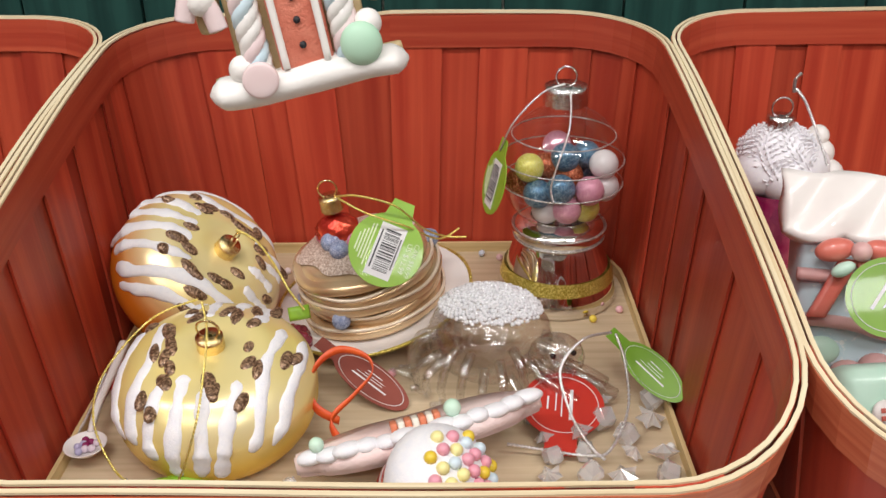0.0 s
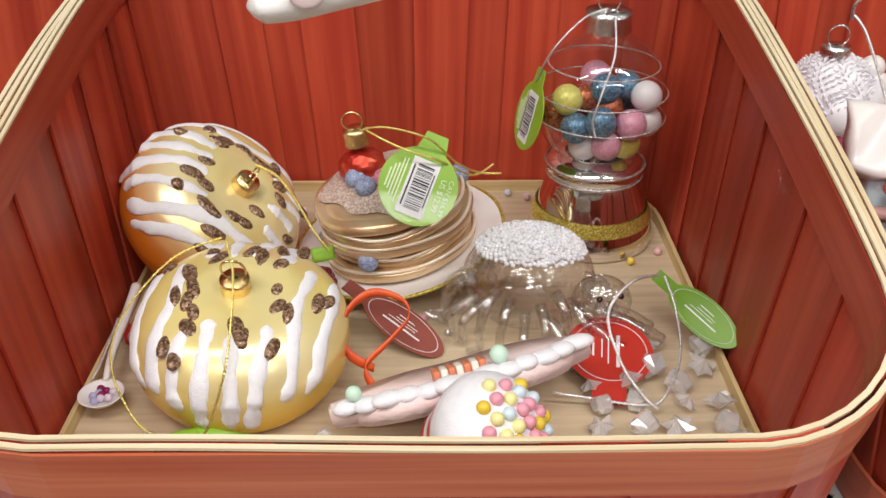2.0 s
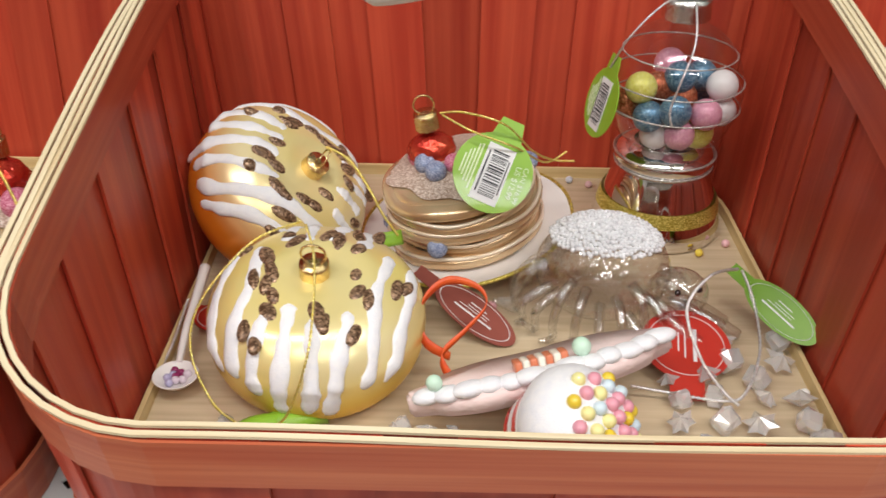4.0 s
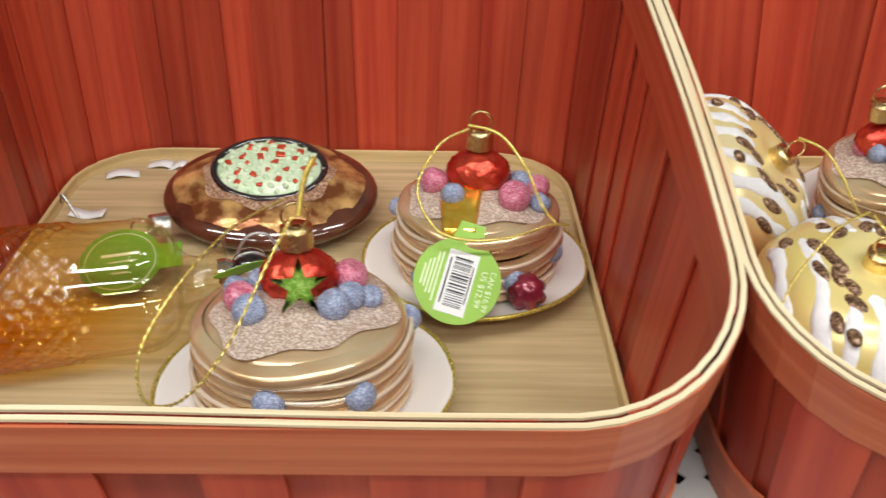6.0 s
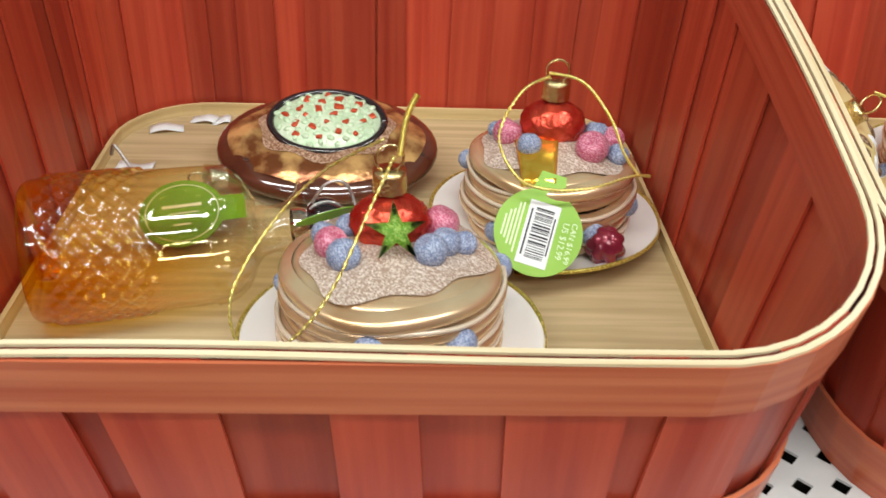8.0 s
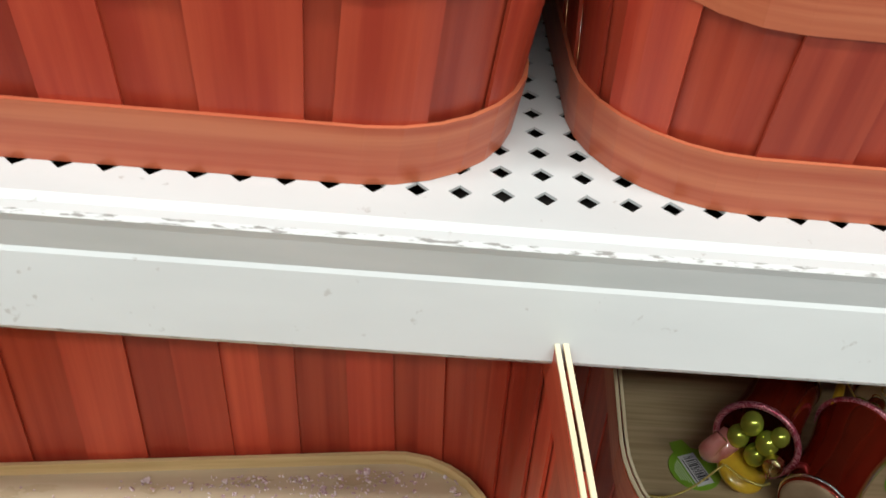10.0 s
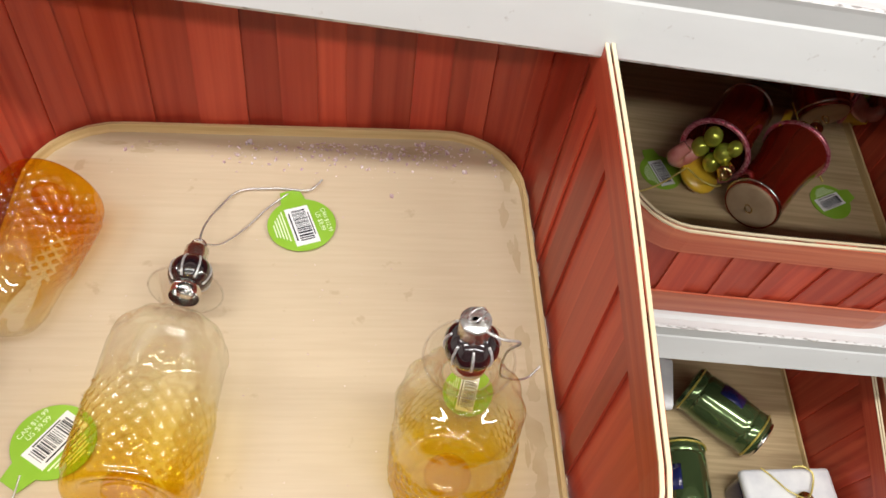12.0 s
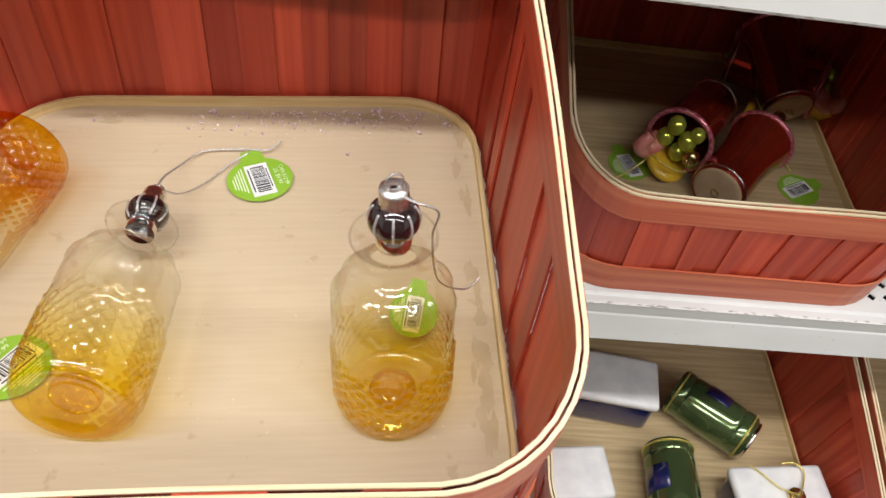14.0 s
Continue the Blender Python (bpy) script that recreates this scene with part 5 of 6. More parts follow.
cord(d([(-0.0366, 0.219, 0.031), (-0.037, 0.238, 0.022), (-0.033, 0.262, 0.010), (-0.0226, 0.2785, 0.007), (0.000, 0.281, 0.007), (0.012, 0.279, 0.008), (0.020, 0.280, 0.008), (0.026, 0.288, 0.008)]), SILVER_CORD, "silver cord of the lying bottle", 0.0006)
cord(d([(-0.0355, 0.218, 0.030), (-0.028, 0.230, 0.015), (-0.0169, 0.2487, 0.007), (-0.006, 0.264, 0.007), (0.006, 0.276, 0.008)]), SILVER_CORD, "silver cord of the lying bottle", 0.0005)
cord(d([(0.0945, 0.090, 0.142), (0.103, 0.083, 0.143), (0.112, 0.087, 0.134), (0.111, 0.099, 0.108), (0.116, 0.115, 0.064), (0.130, 0.123, 0.048), (0.138, 0.129, 0.050)]), SILVER_CORD, "silver cord of the standing bottle", 0.0005)
cord(d([(-0.107, 0.094, 0.007), (-0.109, 0.078, 0.007), (-0.122, 0.068, 0.007), (-0.138, 0.072, 0.007)]), SILVER_CORD, "silver cord of the tag on the floor", 0.0005)
price_tag(in_basket(D_POSE, facing(0.106, 0.132, 0.020, (-0.1, -0.6, 0.6), (0.1, 0.2, 1))), "green price tag behind the standing bottle", size=0.62, seed=14, printed=False)

# dried glue smears along the edges of the floor
GLUE = mat("dried_glue_on_plywood", (0.48, 0.365, 0.225), 0.35, color2=(0.54, 0.43, 0.285), scale=(60, 60, 60))
rnd = random.Random(15)
smears = []
for k in range(34):
    if k < 22:
        x, y, rx, ry = 0.1435 - abs(rnd.gauss(0, 0.0035)), rnd.uniform(0.06, 0.30), rnd.uniform(0.0012, 0.004), rnd.uniform(0.004, 0.012)
    else:
        x, y, rx, ry = rnd.uniform(-0.12, 0.12), 0.3205 - abs(rnd.gauss(0, 0.003)), rnd.uniform(0.004, 0.011), rnd.uniform(0.0015, 0.005)
    b = bmesh.new()
    b.faces.new([b.verts.new((x + rx * q * math.cos(a), y + ry * q * math.sin(a), 0.00463 + 0.00002 * k)) for a, q in [(2 * math.pi * i / 14, rnd.uniform(0.55, 1.2)) for i in range(14)]])
    b.transform(D_POSE)
    smears.append(b)
tagged(part("glue_smear", merge(smears), GLUE, None, smooth=False), "dried brown glue smears along the basket floor", "glue", kind="stuff")

# torn paper, dust and glitter swept against the back of the basket
rnd = random.Random(77)
bits = []
for k in range(520):
    if k < 380:
        x = min(0.135, max(-0.12, rnd.gauss(0.062, 0.055)))
        y = 0.3235 - abs(rnd.gauss(0, 0.011))
    else:
        x, y = rnd.uniform(-0.13, 0.14), rnd.uniform(0.05, 0.32)
    sz = rnd.uniform(0.0018, 0.0036) if k < 40 else rnd.uniform(0.0005, 0.0019) if k < 380 else rnd.uniform(0.0003, 0.0008)
    bits.append(box(0, 0, 0, sz, sz * rnd.uniform(0.4, 1), sz * 0.3))
    bits[-1].transform(D_POSE @ pose(x, y, 0.0047 + sz * 0.3, rnd.uniform(-40, 40), rnd.uniform(-40, 40), rnd.uniform(0, 180)))
tagged(part("glitter_debris", merge(bits), glitter("pink_silver_flakes", (0.50, 0.33, 0.36), (0.92, 0.84, 0.84), 700, 0.4, 0.0), None, smooth=False), "pale pink glitter crumbs along the basket floor", "debris", kind="stuff")

# ---- basket of pancakes ----
pancake_ornament(pose(-0.168, 0.094, FLOOR + 0.003, -5, 0, 8), 21, "bronze pancake stack ornament with strawberry leaf on a white plate",
                 [(-108, 0.030, 0.0066), (-62, 0.028, 0.0066), (2, 0.036, 0.006), (165, 0.030, 0.005)],
                 [(-0.020, -0.012, 0.0075, "b"), (-0.024, -0.001, 0.0075, "p"), (-0.026, 0.010, 0.006, "b"), (-0.016, 0.012, 0.006, "b"), (0.013, -0.014, 0.0075, "b"), (0.020, -0.007, 0.007, "b"), (0.028, -0.005, 0.0058, "b"), (0.021, 0.009, 0.0085, "p")],
                 strawberry=(0.0, 0.006), syrup=False, leaf=True, r=0.046, plate_r=0.063)
pancake_ornament(pose(-0.092, 0.196, FLOOR + 0.001, -2, 0, -4), 22, "bronze pancake stack ornament with syrup and berries on a plate",
                 [(-128, 0.016, 0.006), (-62, 0.020, 0.0066), (-20, 0.024, 0.006), (175, 0.036, 0.005)],
                 [(-0.012, -0.014, 0.0066, "b"), (0.018, -0.014, 0.0090, "p"), (-0.022, 0.000, 0.008, "p"), (0.022, 0.006, 0.007, "b"), (0.031, -0.012, 0.0062, "b"), (0.030, 0.004, 0.007, "p"), (-0.027, 0.010, 0.005, "b")],
                 strawberry=(0.0, 0.004), syrup=True, rasp=(0.026, -0.041), r=0.0425, plate_r=0.058)
price_tag(facing(-0.103, 0.144, 0.036, (0.05, -0.72, 0.68), (0.28, 0.6, 0.75)), "green price tag with barcode, leaning on a pancake ornament", seed=2)
cord([(-0.098, 0.188, 0.093), (-0.112, 0.176, 0.090), (-0.122, 0.164, 0.074), (-0.114, 0.152, 0.060), (-0.100, 0.148, 0.056), (-0.080, 0.150, 0.056), (-0.060, 0.160, 0.057), (-0.050, 0.166, 0.054)], GOLD_CORD, "gold cord of the syrup pancake ornament", 0.0007)
cord([(-0.098, 0.190, 0.094), (-0.084, 0.180, 0.094), (-0.072, 0.170, 0.082), (-0.064, 0.164, 0.066), (-0.056, 0.162, 0.056)], GOLD_CORD, "gold cord of the syrup pancake ornament", 0.0007)
cord([(-0.166, 0.092, 0.100), (-0.164, 0.098, 0.112), (-0.160, 0.102, 0.120)], GOLD_CORD, "gold cord of the leaf pancake ornament", 0.0011)
cord([(-0.168, 0.090, 0.101), (-0.176, 0.072, 0.090), (-0.190, 0.052, 0.066), (-0.206, 0.044, 0.050), (-0.222, 0.052, 0.044), (-0.228, 0.074, 0.050), (-0.216, 0.096, 0.066), (-0.196, 0.104, 0.086), (-0.172, 0.098, 0.104)], GOLD_CORD, "gold cord of the leaf pancake ornament", 0.0006)


def potato_ornament(at):
    """A dark baked dish of painted glass with a small bowl of dip set in it."""
    rnd = random.Random(6)
    ob = thing("bread_bowl_ornament", "dark brown glazed bread ornament with a bowl of dip", "ornament", at=at)
    crust = mat("dark_glazed_crust", (0.05, 0.014, 0.008), 0.1, color2=(0.10, 0.03, 0.015), scale=(30, 30, 30), coat=1.0)
    bake = mat("golden_foil_bake", (0.20, 0.065, 0.022), 0.22, 0.5, color2=(0.72, 0.42, 0.16), scale=(75, 75, 75), bump=0.8, bump_scale=130, mix_lo=0.40, mix_hi=0.62)
    part("crust", ball(1, 40, 22, Matrix.Translation((0, 0, 0.018)) @ Matrix.Diagonal((0.061, 0.046, 0.0150, 1))), crust, ob, "dark glossy crust")

    def face(u, v):
        a = u * 2 * math.pi
        q = v
        x, y = 0.054 * q * math.cos(a), 0.040 * q * math.sin(a)
        z = 0.0190 + 0.0175 * math.sqrt(max(0, 1 - 0.86 * q * q)) + 0.0016 * math.sin(40 * x + 5 * a) * q
        return (x, y, z if q > 0.54 else 0.030)
    part("baked_top", sheet(face, 64, 14, closed=True), bake, ob, "golden foil baked top")
    part("sugar", sheet(lambda u, v: tuple(np.array(face(u, 0.52 + 0.16 * v * (1 + 0.2 * math.sin(7 * u * 6.283)))) + np.array((0, 0, 0.0006))), 60, 4, closed=True), glitter("brown_sugar_crust", (0.22, 0.10, 0.05), (0.62, 0.42, 0.30), 1300, 0.4, 0.1), ob, "sugared brown ring")
    BOWL = 0.0335
    rim = [(0.031 * math.cos(a), 0.004 + 0.022 * math.sin(a), BOWL + 0.0015 + 0.004 * math.sin(a)) for a in [2 * math.pi * k / 40 for k in range(41)]]
    part("bowl_rim", tube(rim, 0.0022, 8, 80), BLACK_GLASS, ob, "black bowl rim")
    dip = mat("pale_green_dip", (0.45, 0.60, 0.38), 0.25, 0.1, color2=(0.68, 0.76, 0.58), scale=(90, 90, 90), bump=1.0, bump_scale=330)
    part("dip", ball(1, 36, 20, Matrix.Translation((0, 0.004, BOWL)) @ pose(0, 0, 0, 10, 0, 0) @ Matrix.Diagonal((0.030, 0.0215, 0.0075, 1))), dip, ob, "lumpy pale green dip")
    red = mat("red_foil_bits", (0.50, 0.05, 0.02), 0.25, 0.4, color2=(0.62, 0.12, 0.05), scale=(60, 60, 60))
    for k in range(70):
        a, q = k * 2.4 + 0.7, math.sqrt((k + 0.5) / 70) * 0.95
        x, y = 0.029 * q * math.cos(a), 0.0205 * q * math.sin(a)
        part("rice_lump", ball(1, 8, 6, Matrix.Diagonal((rnd.uniform(0.0022, 0.0034), 0.0019, 0.0017, 1))), dip, ob, "", m=pose(x, y + 0.004, BOWL + 0.18 * y + 0.0070 * math.sqrt(max(0, 1 - q * q)), rnd.uniform(-30, 30), rnd.uniform(-30, 30), rnd.uniform(0, 180)))
    for k in range(22):
        a, q = k * 2.4, math.sqrt((k + 0.5) / 22) * 0.86
        x, y = 0.029 * q * math.cos(a), 0.0205 * q * math.sin(a)
        b = box(0, 0, 0, rnd.uniform(0.0030, 0.0055), rnd.uniform(0.0025, 0.004), 0.002, 0.0006)
        part("topping", b, red, ob, "red topping bit", m=pose(x, y + 0.004, BOWL + 0.18 * y + 0.0078 * math.sqrt(max(0, 1 - q * q)), rnd.uniform(-25, 25), rnd.uniform(-25, 25), rnd.uniform(0, 180)))
    ornament_cap(ob, along(-0.052, -0.030, 0.020, (-0.8, -0.5, 0.3)), SILVER_CAP)
    return ob


potato_ornament(pose(-0.206, 0.254, FLOOR + 0.003, 12, 0, -2) @ Matrix.Diagonal((1, 1, 0.86, 1)))
bottle_ornament(along(-0.322, 0.119, 0.037, (1, 0.26, -0.02), 25) @ Matrix.Scale(0.97, 4), "orange cut glass bottle ornament lying in the basket", AMBER_STRONG)
round_tag(facing(-0.272, 0.182, 0.020, (0, -0.35, 0.9), (1, 0.2, 0)), "green card tag under the orange bottle", TAG_DARK, 1.0)
round_tag(facing(-0.196, 0.122, 0.056, (-0.3, 0.85, 0.45), (0.9, 0.3, 0.25)), "green card tag seen edge on beside the black stopper", TAG_DARK, 0.5).scale = (0.3, 1.3, 1)
cord([(-0.186, 0.158, 0.040), (-0.190, 0.150, 0.056), (-0.198, 0.146, 0.058), (-0.205, 0.150, 0.046)], SILVER_CORD, "silver cord of the orange bottle", 0.0006)
cord([(-0.322, 0.242, 0.020), (-0.316, 0.232, 0.030), (-0.306, 0.222, 0.022)], SILVER_CORD, "silver cord end behind the bottle", 0.0008)
for x, y, w, rz in ((-0.308, 0.304, 0.020, 12), (-0.288, 0.318, 0.016, -8), (-0.277, 0.317, 0.011, 4), (-0.314, 0.254, 0.020, -4)):
    tagged(part("paper_scrap", sheet(lambda u, v: Vector(((u - 0.5) * w, (v - 0.5) * 0.0085, 0.0012 * math.sin(5 * u + rz))), 8, 2, 0.0003), PAPER, None, m=pose(x, y, FLOOR + 0.0016, 4, 0, rz)), "torn white paper scrap on the basket floor", "paper scrap", "paper scraps")

# ---- basket of pastel houses ----
WHITE_CLAY = mat("white_glazed_clay", (0.84, 0.80, 0.77), 0.3, color2=(0.80, 0.75, 0.72), scale=(30, 30, 30), coat=0.4)
BLUE_CLAY = mat("pale_blue_clay", (0.55, 0.70, 0.76), 0.4, color2=(0.60, 0.74, 0.80), scale=(30, 30, 30), spots=(0.80, 0.84, 0.86), spot_scale=220, spot_at=0.62)
ROSE_CLAY = mat("dusty_rose_clay", (0.62, 0.34, 0.33), 0.4, color2=(0.68, 0.42, 0.40), scale=(30, 30, 30), coat=0.3)
CORAL_CLAY = mat("coral_bow_clay", (0.60, 0.13, 0.10), 0.3, color2=(0.68, 0.20, 0.15), scale=(40, 40, 40), coat=0.5)
MINT_CLAY = mat("mint_glazed_clay", (0.45, 0.68, 0.55), 0.35, color2=(0.52, 0.72, 0.60), scale=(40, 40, 40), coat=0.3)
MAGENTA = mat("magenta_foil_glass", (0.55, 0.03, 0.22), 0.14, 0.6, color2=(0.75, 0.20, 0.40), scale=(60, 60, 60), bump=1.0, bump_scale=160)
SNOW = mat("iridescent_snow", (0.92, 0.91, 0.93), 0.5, color2=(0.88, 0.86, 0.92), scale=(700, 700, 700), bump=0.3, bump_scale=1500)

sundae = thing("sundae_ornament", "pink glass sundae ornament topped with white glitter cream", "ornament", at=pose(0.392, 0.270, FLOOR))
part("cup", lathe(smooth_profile([(0.0, 0.0), (0.016, 0.001), (0.018, 0.020), (0.022, 0.050), (0.025, 0.076)], 20), 36), MAGENTA, sundae, "crinkled magenta glass cup")
part("cream", merge([ball(r, 18, 12, Matrix.Translation(p)) for p, r in (((0, 0, 0.090), 0.023), ((-0.012, -0.006, 0.086), 0.015), ((0.014, -0.004, 0.088), 0.016), ((0.002, -0.012, 0.084), 0.016))] + [ball(1, 6, 5, Matrix.Translation(((0.0235 + 0.0008 * (k % 3)) * math.cos(k * 2.4) * math.sqrt(1 - ((k - 90) / 330) ** 2), (0.0235 + 0.0008 * (k % 3)) * math.sin(k * 2.4) * math.sqrt(1 - ((k - 90) / 330) ** 2), 0.090 + 0.0245 * (k - 90) / 330)) @ pose(0, 0, 0, 37 * k % 180, 53 * k % 180, 0) @ Matrix.Diagonal((0.0020, 0.0007, 0.0007, 1))) for k in range(420)]), SNOW, sundae, "white iridescent cream")
part("pearl_cream", merge([ball(r, 14, 10, Matrix.Translation(p)) for p, r in (((0.026, 0.004, 0.094), 0.009), ((0.031, -0.002, 0.083), 0.009), ((0.024, 0.006, 0.104), 0.007))]), WHITE_CLAY, sundae, "smooth white cream drops")
ornament_cap(sundae, pose(-0.002, 0, 0.110), SILVER_CAP, 0.0078, 0.009, 0.006)
cord([(0.396, 0.270, 0.140), (0.400, 0.262, 0.134), (0.408, 0.252, 0.114), (0.412, 0.246, 0.102)], SILVER_CORD, "silver cord of the sundae ornament", 0.0008)
cord([(0.395, 0.270, 0.138), (0.394, 0.268, 0.146), (0.397, 0.268, 0.150)], SILVER_CORD, "silver cord end of the sundae ornament", 0.0008)

pastel = thing("pastel_house_ornament", "pale blue clay house ornament with white roof and coral bow", "ornament", at=pose(0.418, 0.165, 0.062, -22, 0, -8) @ Matrix.Scale(1.12, 4))
part("wall", box(0, 0, 0, 0.082, 0.030, 0.075, 0.006), BLUE_CLAY, pastel, "pale blue glittered wall")


def roof_fn(u, v):
    x = (u - 0.5) * 0.100
    z = 0.054 - 0.026 * v - 0.004 * v * abs(math.sin(u * 13))
    return (x, -0.004 - 0.012 * math.sin(v * 1.4) - 0.002 * math.sin(u * 21 + v * 5), z)


part("roof", sheet(roof_fn, 48, 10, 0.008), WHITE_CLAY, pastel, "white dripping icing roof")
for z in (0.010, -0.010):
    part("trim_rope", tube([(-0.043, -0.017, z), (-0.02, -0.019, z - 0.001), (0.0, -0.019, z - 0.005), (0.042, -0.017, z - 0.006)], 0.003, 8, 24), ROSE_CLAY, pastel, "dusty rose rope trim")
for sx in (-1, 1):
    part("bow_loop", ball(1, 18, 12, pose(-0.020 + 0.010 * sx, -0.025, 0.022, 0, 14 * sx, 0) @ Matrix.Diagonal((0.0085, 0.005, 0.0052, 1))), CORAL_CLAY, pastel, "coral bow loop")
    part("bow_tail", sheet(lambda u, v: (-0.020 + sx * (0.003 + 0.013 * u) + (v - 0.5) * 0.008, -0.023 - 0.002 * u, 0.018 - 0.026 * u), 8, 3, 0.003), CORAL_CLAY, pastel, "coral bow tail")
    part("holly_leaf", ball(1, 14, 10, pose(-0.020 + 0.007 * sx, -0.029, 0.014, 0, 30 * sx, 0) @ Matrix.Diagonal((0.0055, 0.003, 0.003, 1))), MINT_CLAY, pastel, "mint holly leaf")
part("bow_knot", ball(0.0055, 14, 10), ROSE_CLAY, pastel, "rose bow knot", m=pose(-0.020, -0.029, 0.022) @ Matrix.Scale(0.8, 4))
for x, z, c in ((-0.030, -0.024, MINT_CLAY), (-0.018, -0.034, ROSE_CLAY), (-0.006, -0.030, ROSE_CLAY), (0.012, -0.032, MINT_CLAY), (-0.034, -0.040, MINT_CLAY)):
    part("clay_sweet", ball(1, 14, 10, Matrix.Translation((x, -0.017, z)) @ Matrix.Diagonal((0.008, 0.004, 0.0065, 1))), c, pastel, "rounded pastel sweet")
lower = thing("pastel_cottage_ornament", "mint green clay cottage ornament with peppermint sweets", "ornament", at=pose(0.405, 0.098, 0.032, -30, 0, 6))
part("wall", box(0, 0, 0, 0.066, 0.024, 0.058, 0.008), MINT_CLAY, lower, "mint glazed wall")
part("snow", ball(1, 24, 14, Matrix.Translation((0, -0.004, -0.026)) @ Matrix.Diagonal((0.036, 0.016, 0.008, 1))), WHITE_CLAY, lower, "white snow base")
for x, z in ((-0.016, 0.008), (0.006, -0.004), (-0.006, -0.018)):
    pm = part("peppermint", ball(1, 18, 10, Matrix.Translation((x, -0.0135, z)) @ Matrix.Diagonal((0.0062, 0.003, 0.0062, 1))), WHITE_CLAY, lower, "peppermint sweet")
    for k in range(5):
        a = k * 2 * math.pi / 5
        part("stripe", box(x + 0.003 * math.cos(a), -0.0165, z + 0.003 * math.sin(a), 0.0022, 0.0008, 0.0022, 0.0004), CORAL_CLAY, pm)
round_tag(facing(0.394, 0.116, 0.090, (-0.35, -0.75, 0.55), (0.5, 0.2, 1)), "green card tag hanging among the pastel ornaments", TAG_DARK, 0.9)
shake = thing("milkshake_ornament", "brown glass shake ornament with pink pearl cream", "ornament", at=pose(0.420, 0.064, FLOOR))
part("cup", lathe(smooth_profile([(0.0, 0.0), (0.017, 0.001), (0.018, 0.030), (0.020, 0.062)], 16), 36), mat("copper_brown_glass", (0.30, 0.09, 0.03), 0.18, 0.5, color2=(0.42, 0.16, 0.06), scale=(20, 20, 60)), shake, "copper brown glass cup")
part("cream", merge([ball(0.0022, 8, 6, Matrix.Translation((0.022 * math.cos(k * 2.4) * math.sqrt((k + .5) / 240), 0.022 * math.sin(k * 2.4) * math.sqrt((k + .5) / 240), 0.064 + 0.016 * math.sqrt(1 - (k + .5) / 241)))) for k in range(240)] + [ball(0.018, 18, 12, Matrix.Translation((0, 0, 0.062)))]), mat("pink_pearl_beads", (0.74, 0.48, 0.52), 0.3, color2=(0.82, 0.62, 0.64), scale=(300, 300, 300), coat=0.5), shake, "pink pearl cream")
for k in range(9):
    c = ((0.80, 0.58, 0.05), (0.78, 0.34, 0.42), (0.86, 0.80, 0.35), (0.70, 0.25, 0.08))[k % 4]
    part("sprinkle", ball(0.0042, 12, 8), mat("big_sprinkle", c, 0.4, color2=c), shake, m=pose(0.012 * math.cos(k * 2.4), 0.010 * math.sin(k * 2.4) - 0.004, 0.082 + 0.003 * (k % 3)))

# ---- basket of red drinks, in the shade of the shelf above ----
RED_GLASS = mat("deep_red_mirror_glass", (0.44, 0.045, 0.018), 0.12, 0.7, color2=(0.34, 0.028, 0.012), scale=(20, 20, 20), coat=0.6)
CORK = mat("pale_cork_disc", (0.50, 0.36, 0.22), 0.7, color2=(0.42, 0.29, 0.17), scale=(60, 60, 60), bump=0.3)
PINK_GLITTER = glitter("pink_glitter_rim", (0.45, 0.05, 0.10), (0.90, 0.45, 0.50), 1200)
LEMON = mat("lemon_slice_glass", (0.80, 0.52, 0.04), 0.3, color2=(0.72, 0.42, 0.03), scale=(120, 120, 120), coat=0.4)
OLIVE = mat("olive_green_foil", (0.30, 0.34, 0.03), 0.15, 0.6, color2=(0.50, 0.55, 0.08), scale=(60, 60, 60))
SHRIMP = mat("pink_glazed_prawn", (0.55, 0.16, 0.13), 0.15, color2=(0.70, 0.30, 0.26), scale=(60, 60, 60), coat=0.8)


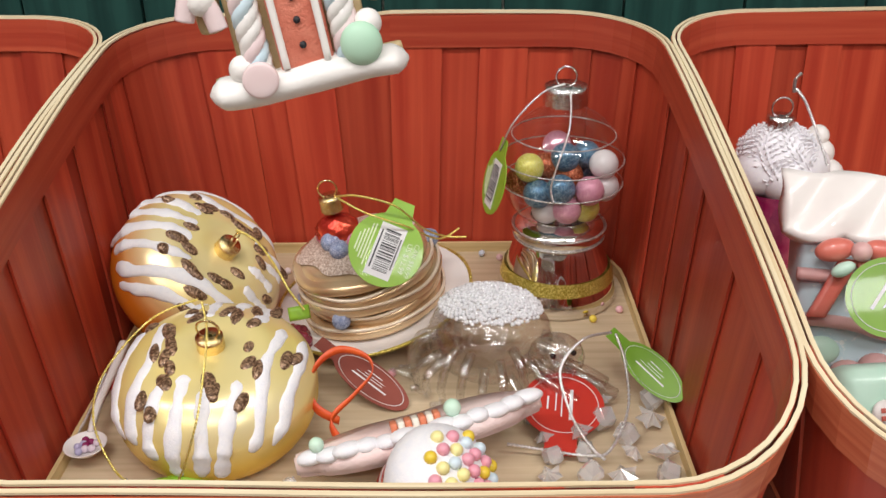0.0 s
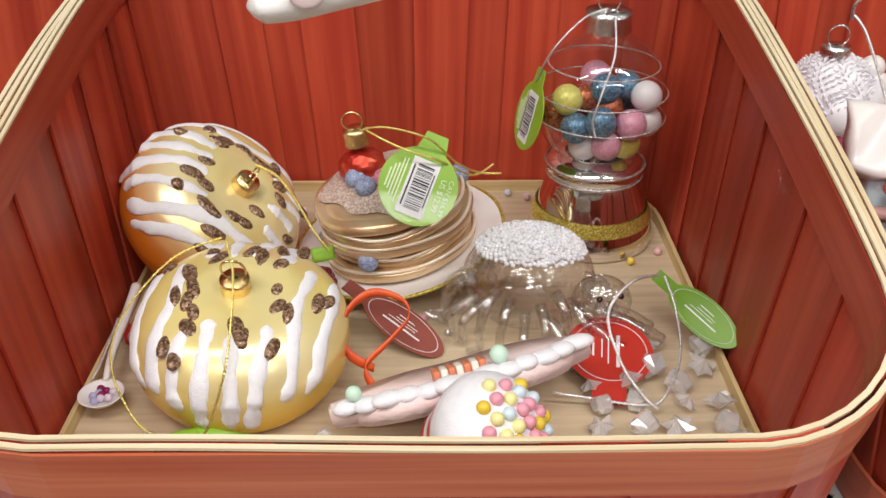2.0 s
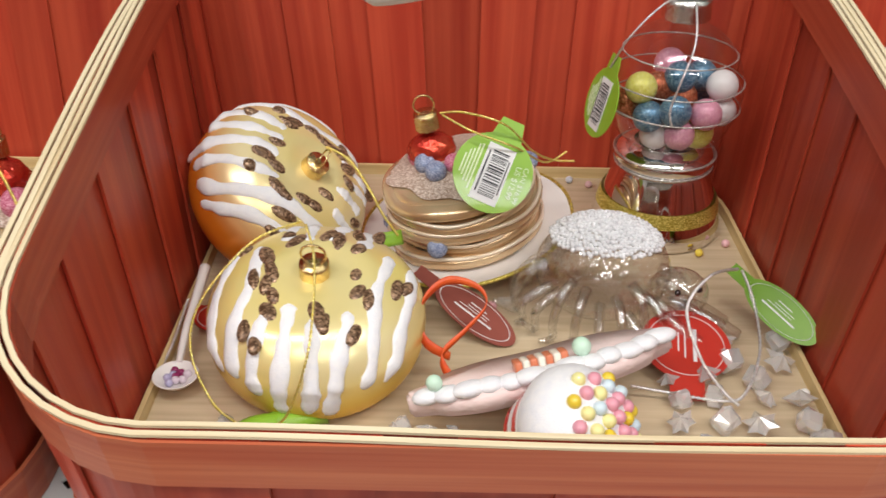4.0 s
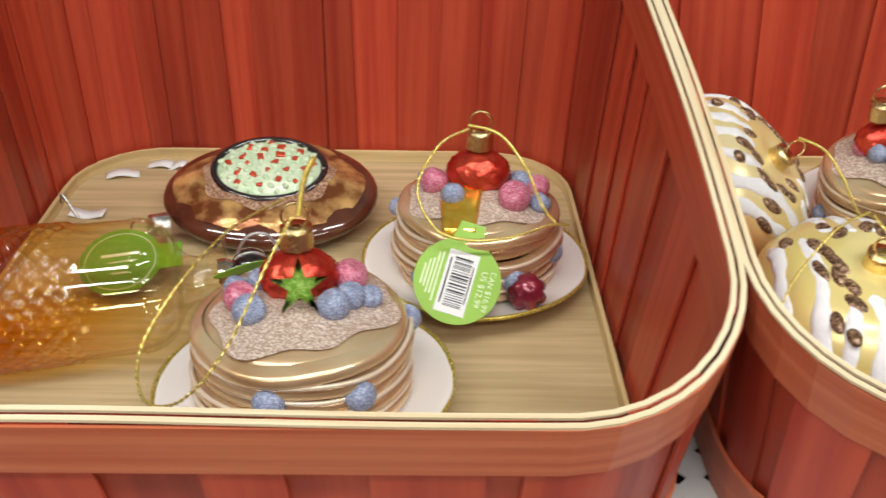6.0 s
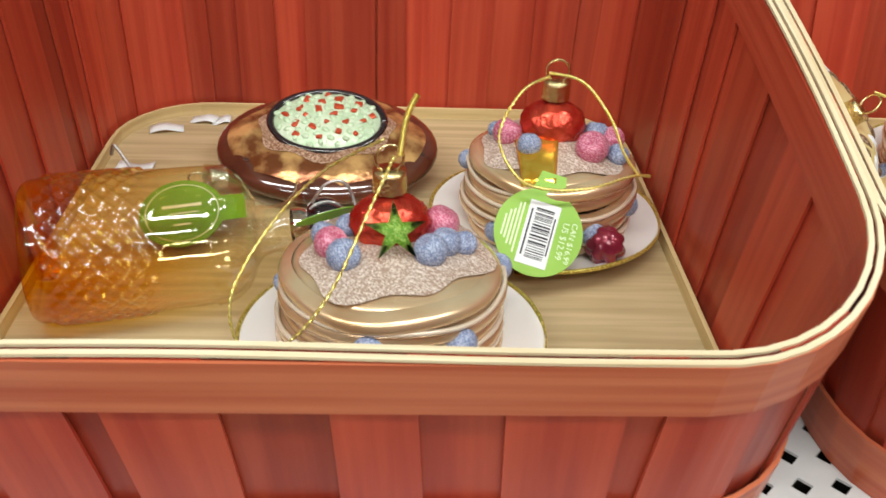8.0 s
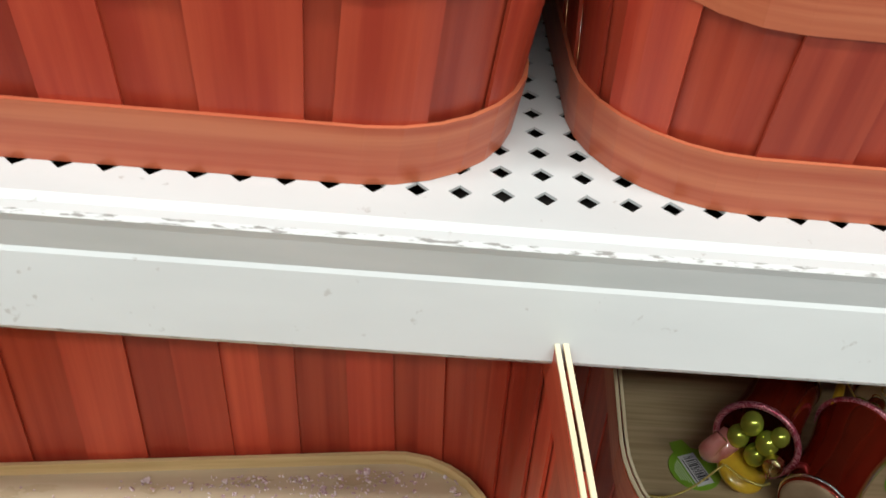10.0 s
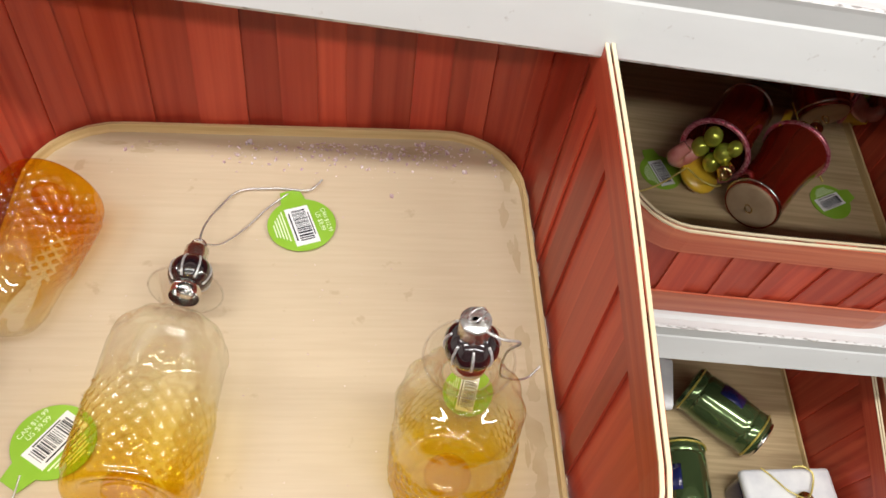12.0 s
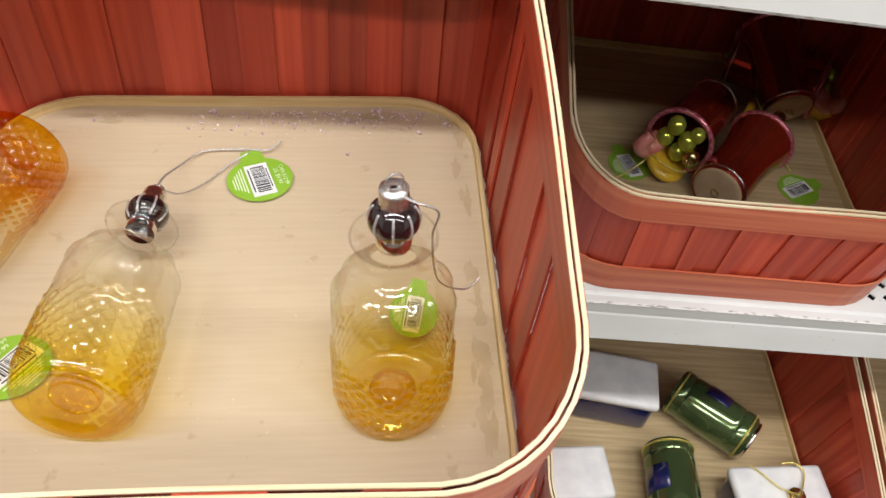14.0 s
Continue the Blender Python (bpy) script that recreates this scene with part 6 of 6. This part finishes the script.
def red_drink(at, label, garnish=True):
    """A red tumbler with a glittered rim and garnish; it stands along its own z."""
    ob = thing("drink_ornament", label, "drink ornament", "red drink ornaments", at @ Matrix.Scale(1.12, 4))
    part("tumbler", lathe(smooth_profile([(0.0, 0.001), (0.019, 0.001), (0.0225, 0.004), (0.0230, 0.050), (0.0270, 0.080), (0.0272, 0.084)], 22), 44), RED_GLASS, ob, "deep red mirrored tumbler")
    part("base_disc", lathe(smooth_profile([(0.0, -0.0015), (0.018, -0.0015), (0.021, 0.0), (0.022, 0.004)], 10), 36), CORK, ob, "pale round base")
    part("base_ring", tube([(0.0224 * math.cos(a), 0.0224 * math.sin(a), 0.004) for a in [2 * math.pi * k / 32 for k in range(33)]], 0.0012, 6, 64), SILVER_CAP, ob, "silver ring at the base")
    part("rim", tube([(0.0272 * math.cos(a), 0.0272 * math.sin(a), 0.085) for a in [2 * math.pi * k / 32 for k in range(33)]], 0.0024, 8, 64), PINK_GLITTER, ob, "pink glitter rim")
    part("hook_eye", ring(0.0035, 0.0007), GOLD_CAP, ob, "small wire eye under the base", m=pose(0, 0, -0.008))
    if garnish:
        part("lemon", lathe([(0.0, -0.003), (0.017, -0.003), (0.018, 0.0), (0.017, 0.003), (0.0, 0.003)], 28), LEMON, ob, "yellow lemon slice", m=pose(-0.020, 0.004, 0.094, 80, 0, 60))
        part("prawn", tube([(-0.004, 0.016, 0.086), (-0.010, 0.022, 0.100), (-0.002, 0.024, 0.110), (0.008, 0.018, 0.106)], 0.0085, 10, 24, taper=lambda v: 1.1 - 0.5 * v), SHRIMP, ob, "pink glazed prawn")
        for x, y, r in ((0.004, -0.008, 0.0095), (0.015, 0.004, 0.0092), (-0.008, -0.002, 0.009), (0.012, -0.015, 0.0075), (-0.012, -0.015, 0.0075), (0.002, 0.011, 0.009)):
            part("olive", ball(1, 14, 10, Matrix.Translation((x, y, 0.090)) @ Matrix.Diagonal((r, r * 0.85, r * 0.9, 1))), OLIVE, ob, "olive green foil olive")
        ornament_cap(ob, pose(-0.004, -0.016, 0.096), GOLD_CAP, 0.006, 0.007, 0.005)
    return ob


EF = LOW + 0.0052
red_drink(along(0.274, 0.266, EF + 0.026, (-0.52, -0.74, 0.12), 100), "red drink ornament with lemon and olives, lying down")
red_drink(along(0.250, 0.138, EF + 0.027, (0.62, 0.75, 0.02), 200), "red drink ornament lying with its pale base forward")
red_drink(along(0.312, 0.345, EF + 0.026, (0.6, -0.35, 0.05), 60), "red drink ornament lying at the back of the basket")
red_drink(along(0.352, 0.262, EF + 0.032, (-0.1, 0.8, 0.25), 10), "red drink ornament leaning on another at the side", False)
price_tag(pose(0.352, 0.176, EF + 0.002, 0, 0, -62), "green price tag with barcode, lying in the shaded basket", seed=51, printed=False)
price_tag(pose(0.182, 0.188, EF + 0.002, 0, 0, 20), "green price tag under the red drink ornament", seed=52, printed=False)
cord([(0.186, 0.158, -0.328), (0.198, 0.150, -0.332), (0.212, 0.148, -0.336), (0.222, 0.154, -0.341)], GOLD_CORD, "gold cord of the red drink ornament", 0.0008)
cord([(0.186, 0.160, -0.330), (0.166, 0.154, -0.351), (0.146, 0.154, -0.364), (0.126, 0.164, -0.368)], GOLD_CORD, "gold cord of the red drink ornament", 0.0008)
cord([(0.318, 0.270, -0.338), (0.335, 0.250, -0.358), (0.345, 0.220, -0.368), (0.350, 0.200, -0.370)], GOLD_CORD, "gold cord of the drink at the back", 0.0008)

# ---- basket of green jars, on the lowest shelf ----
JAR_GREEN = mat("green_mirror_glass", (0.10, 0.16, 0.06), 0.12, 0.7, color2=(0.14, 0.20, 0.08), scale=(16, 16, 16), coat=0.6)
NAVY = mat("navy_glazed_glass", (0.010, 0.014, 0.07), 0.12, color2=(0.015, 0.02, 0.10), scale=(20, 20, 20), coat=0.8)
SNOWY = mat("white_frosted_top", (0.80, 0.80, 0.80), 0.55, color2=(0.68, 0.68, 0.70), scale=(50, 50, 50), bump=0.3, bump_scale=600)


def green_jar(at, label):
    ob = thing("jar_ornament", label, "jar ornament", "green jar ornaments", at @ Matrix.Scale(1.1, 4))
    part("jar", lathe(smooth_profile([(0.0, 0.001), (0.020, 0.001), (0.024, 0.004), (0.0245, 0.012), (0.0235, 0.015), (0.0245, 0.018), (0.0250, 0.045), (0.0245, 0.068), (0.0235, 0.071), (0.0245, 0.074), (0.0240, 0.084), (0.020, 0.088)], 36), 44), JAR_GREEN, ob, "green mirrored glass can")
    for z in (0.006, 0.082):
        part("band", tube([(0.0248 * math.cos(a), 0.0248 * math.sin(a), z) for a in [2 * math.pi * k / 32 for k in range(33)]], 0.0011, 6, 64), GOLD_GLITTER, ob, "gold glitter band")
    part("lid", lathe(smooth_profile([(0.020, 0.088), (0.019, 0.091), (0.0, 0.092)], 8), 36), MIRROR, ob, "silver lid")
    part("label_patch", sheet(lambda u, v: (0.0256 * math.cos(-0.6 + 1.2 * u), 0.0256 * math.sin(-0.6 + 1.2 * u), 0.030 + 0.025 * v), 10, 2, 0.0006), NAVY, ob, "dark blue label patch")
    return ob


FF = LOW2 + 0.0055
green_jar(along(0.302, 0.106, FF + 0.029, (0.78, -0.62, 0.0), 60), "green glass can ornament lying on its side")
green_jar(along(0.281, 0.032, FF + 0.029, (-0.05, -1, 0.0), 150), "green glass can ornament lying beside a snow box")
snow = thing("snow_box_ornament", "navy box ornament with a white snowy top and gold cap", "ornament", at=pose(0.388, -0.030, FF, 0, 0, 5))
part("box", box(0, 0, 0.022, 0.098, 0.060, 0.044, 0.006), NAVY, snow, "navy glazed box")
part("snow_top", box(0, 0, 0.048, 0.104, 0.066, 0.012, 0.005), SNOWY, snow, "white frosted top")
ornament_cap(snow, pose(0.010, -0.004, 0.053), GOLD_CAP, 0.009, 0.006, 0.005)
cord([(0.398, -0.034, FF + 0.062), (0.382, -0.024, FF + 0.057), (0.368, -0.010, FF + 0.056), (0.356, 0.000, FF + 0.056)], GOLD_CORD, "gold cord of the snow box", 0.0008)
cord([(0.398, -0.034, FF + 0.062), (0.408, -0.022, FF + 0.058), (0.414, -0.004, FF + 0.057), (0.402, 0.002, FF + 0.062), (0.388, 0.000, FF + 0.064)], GOLD_CORD, "gold cord of the snow box", 0.0009)
second = thing("snow_box_ornament", "navy box ornament with a white snowy top, partly hidden", "ornament", at=pose(0.228, 0.100, FF, 0, 0, -8))
part("box", box(0, 0, 0.022, 0.090, 0.056, 0.044, 0.006), NAVY, second, "navy glazed box")
part("snow_top", box(0, 0, 0.048, 0.096, 0.062, 0.012, 0.005), SNOWY, second, "white frosted top")
third = thing("snow_box_ornament", "white frosted box ornament near the basket front", "ornament", at=pose(0.170, -0.012, FF, 0, 0, 6))
part("box", box(0, 0, 0.018, 0.070, 0.052, 0.036, 0.006), NAVY, third, "navy glazed box")
part("snow_top", box(0, 0, 0.040, 0.076, 0.058, 0.012, 0.005), SNOWY, third, "white frosted top")
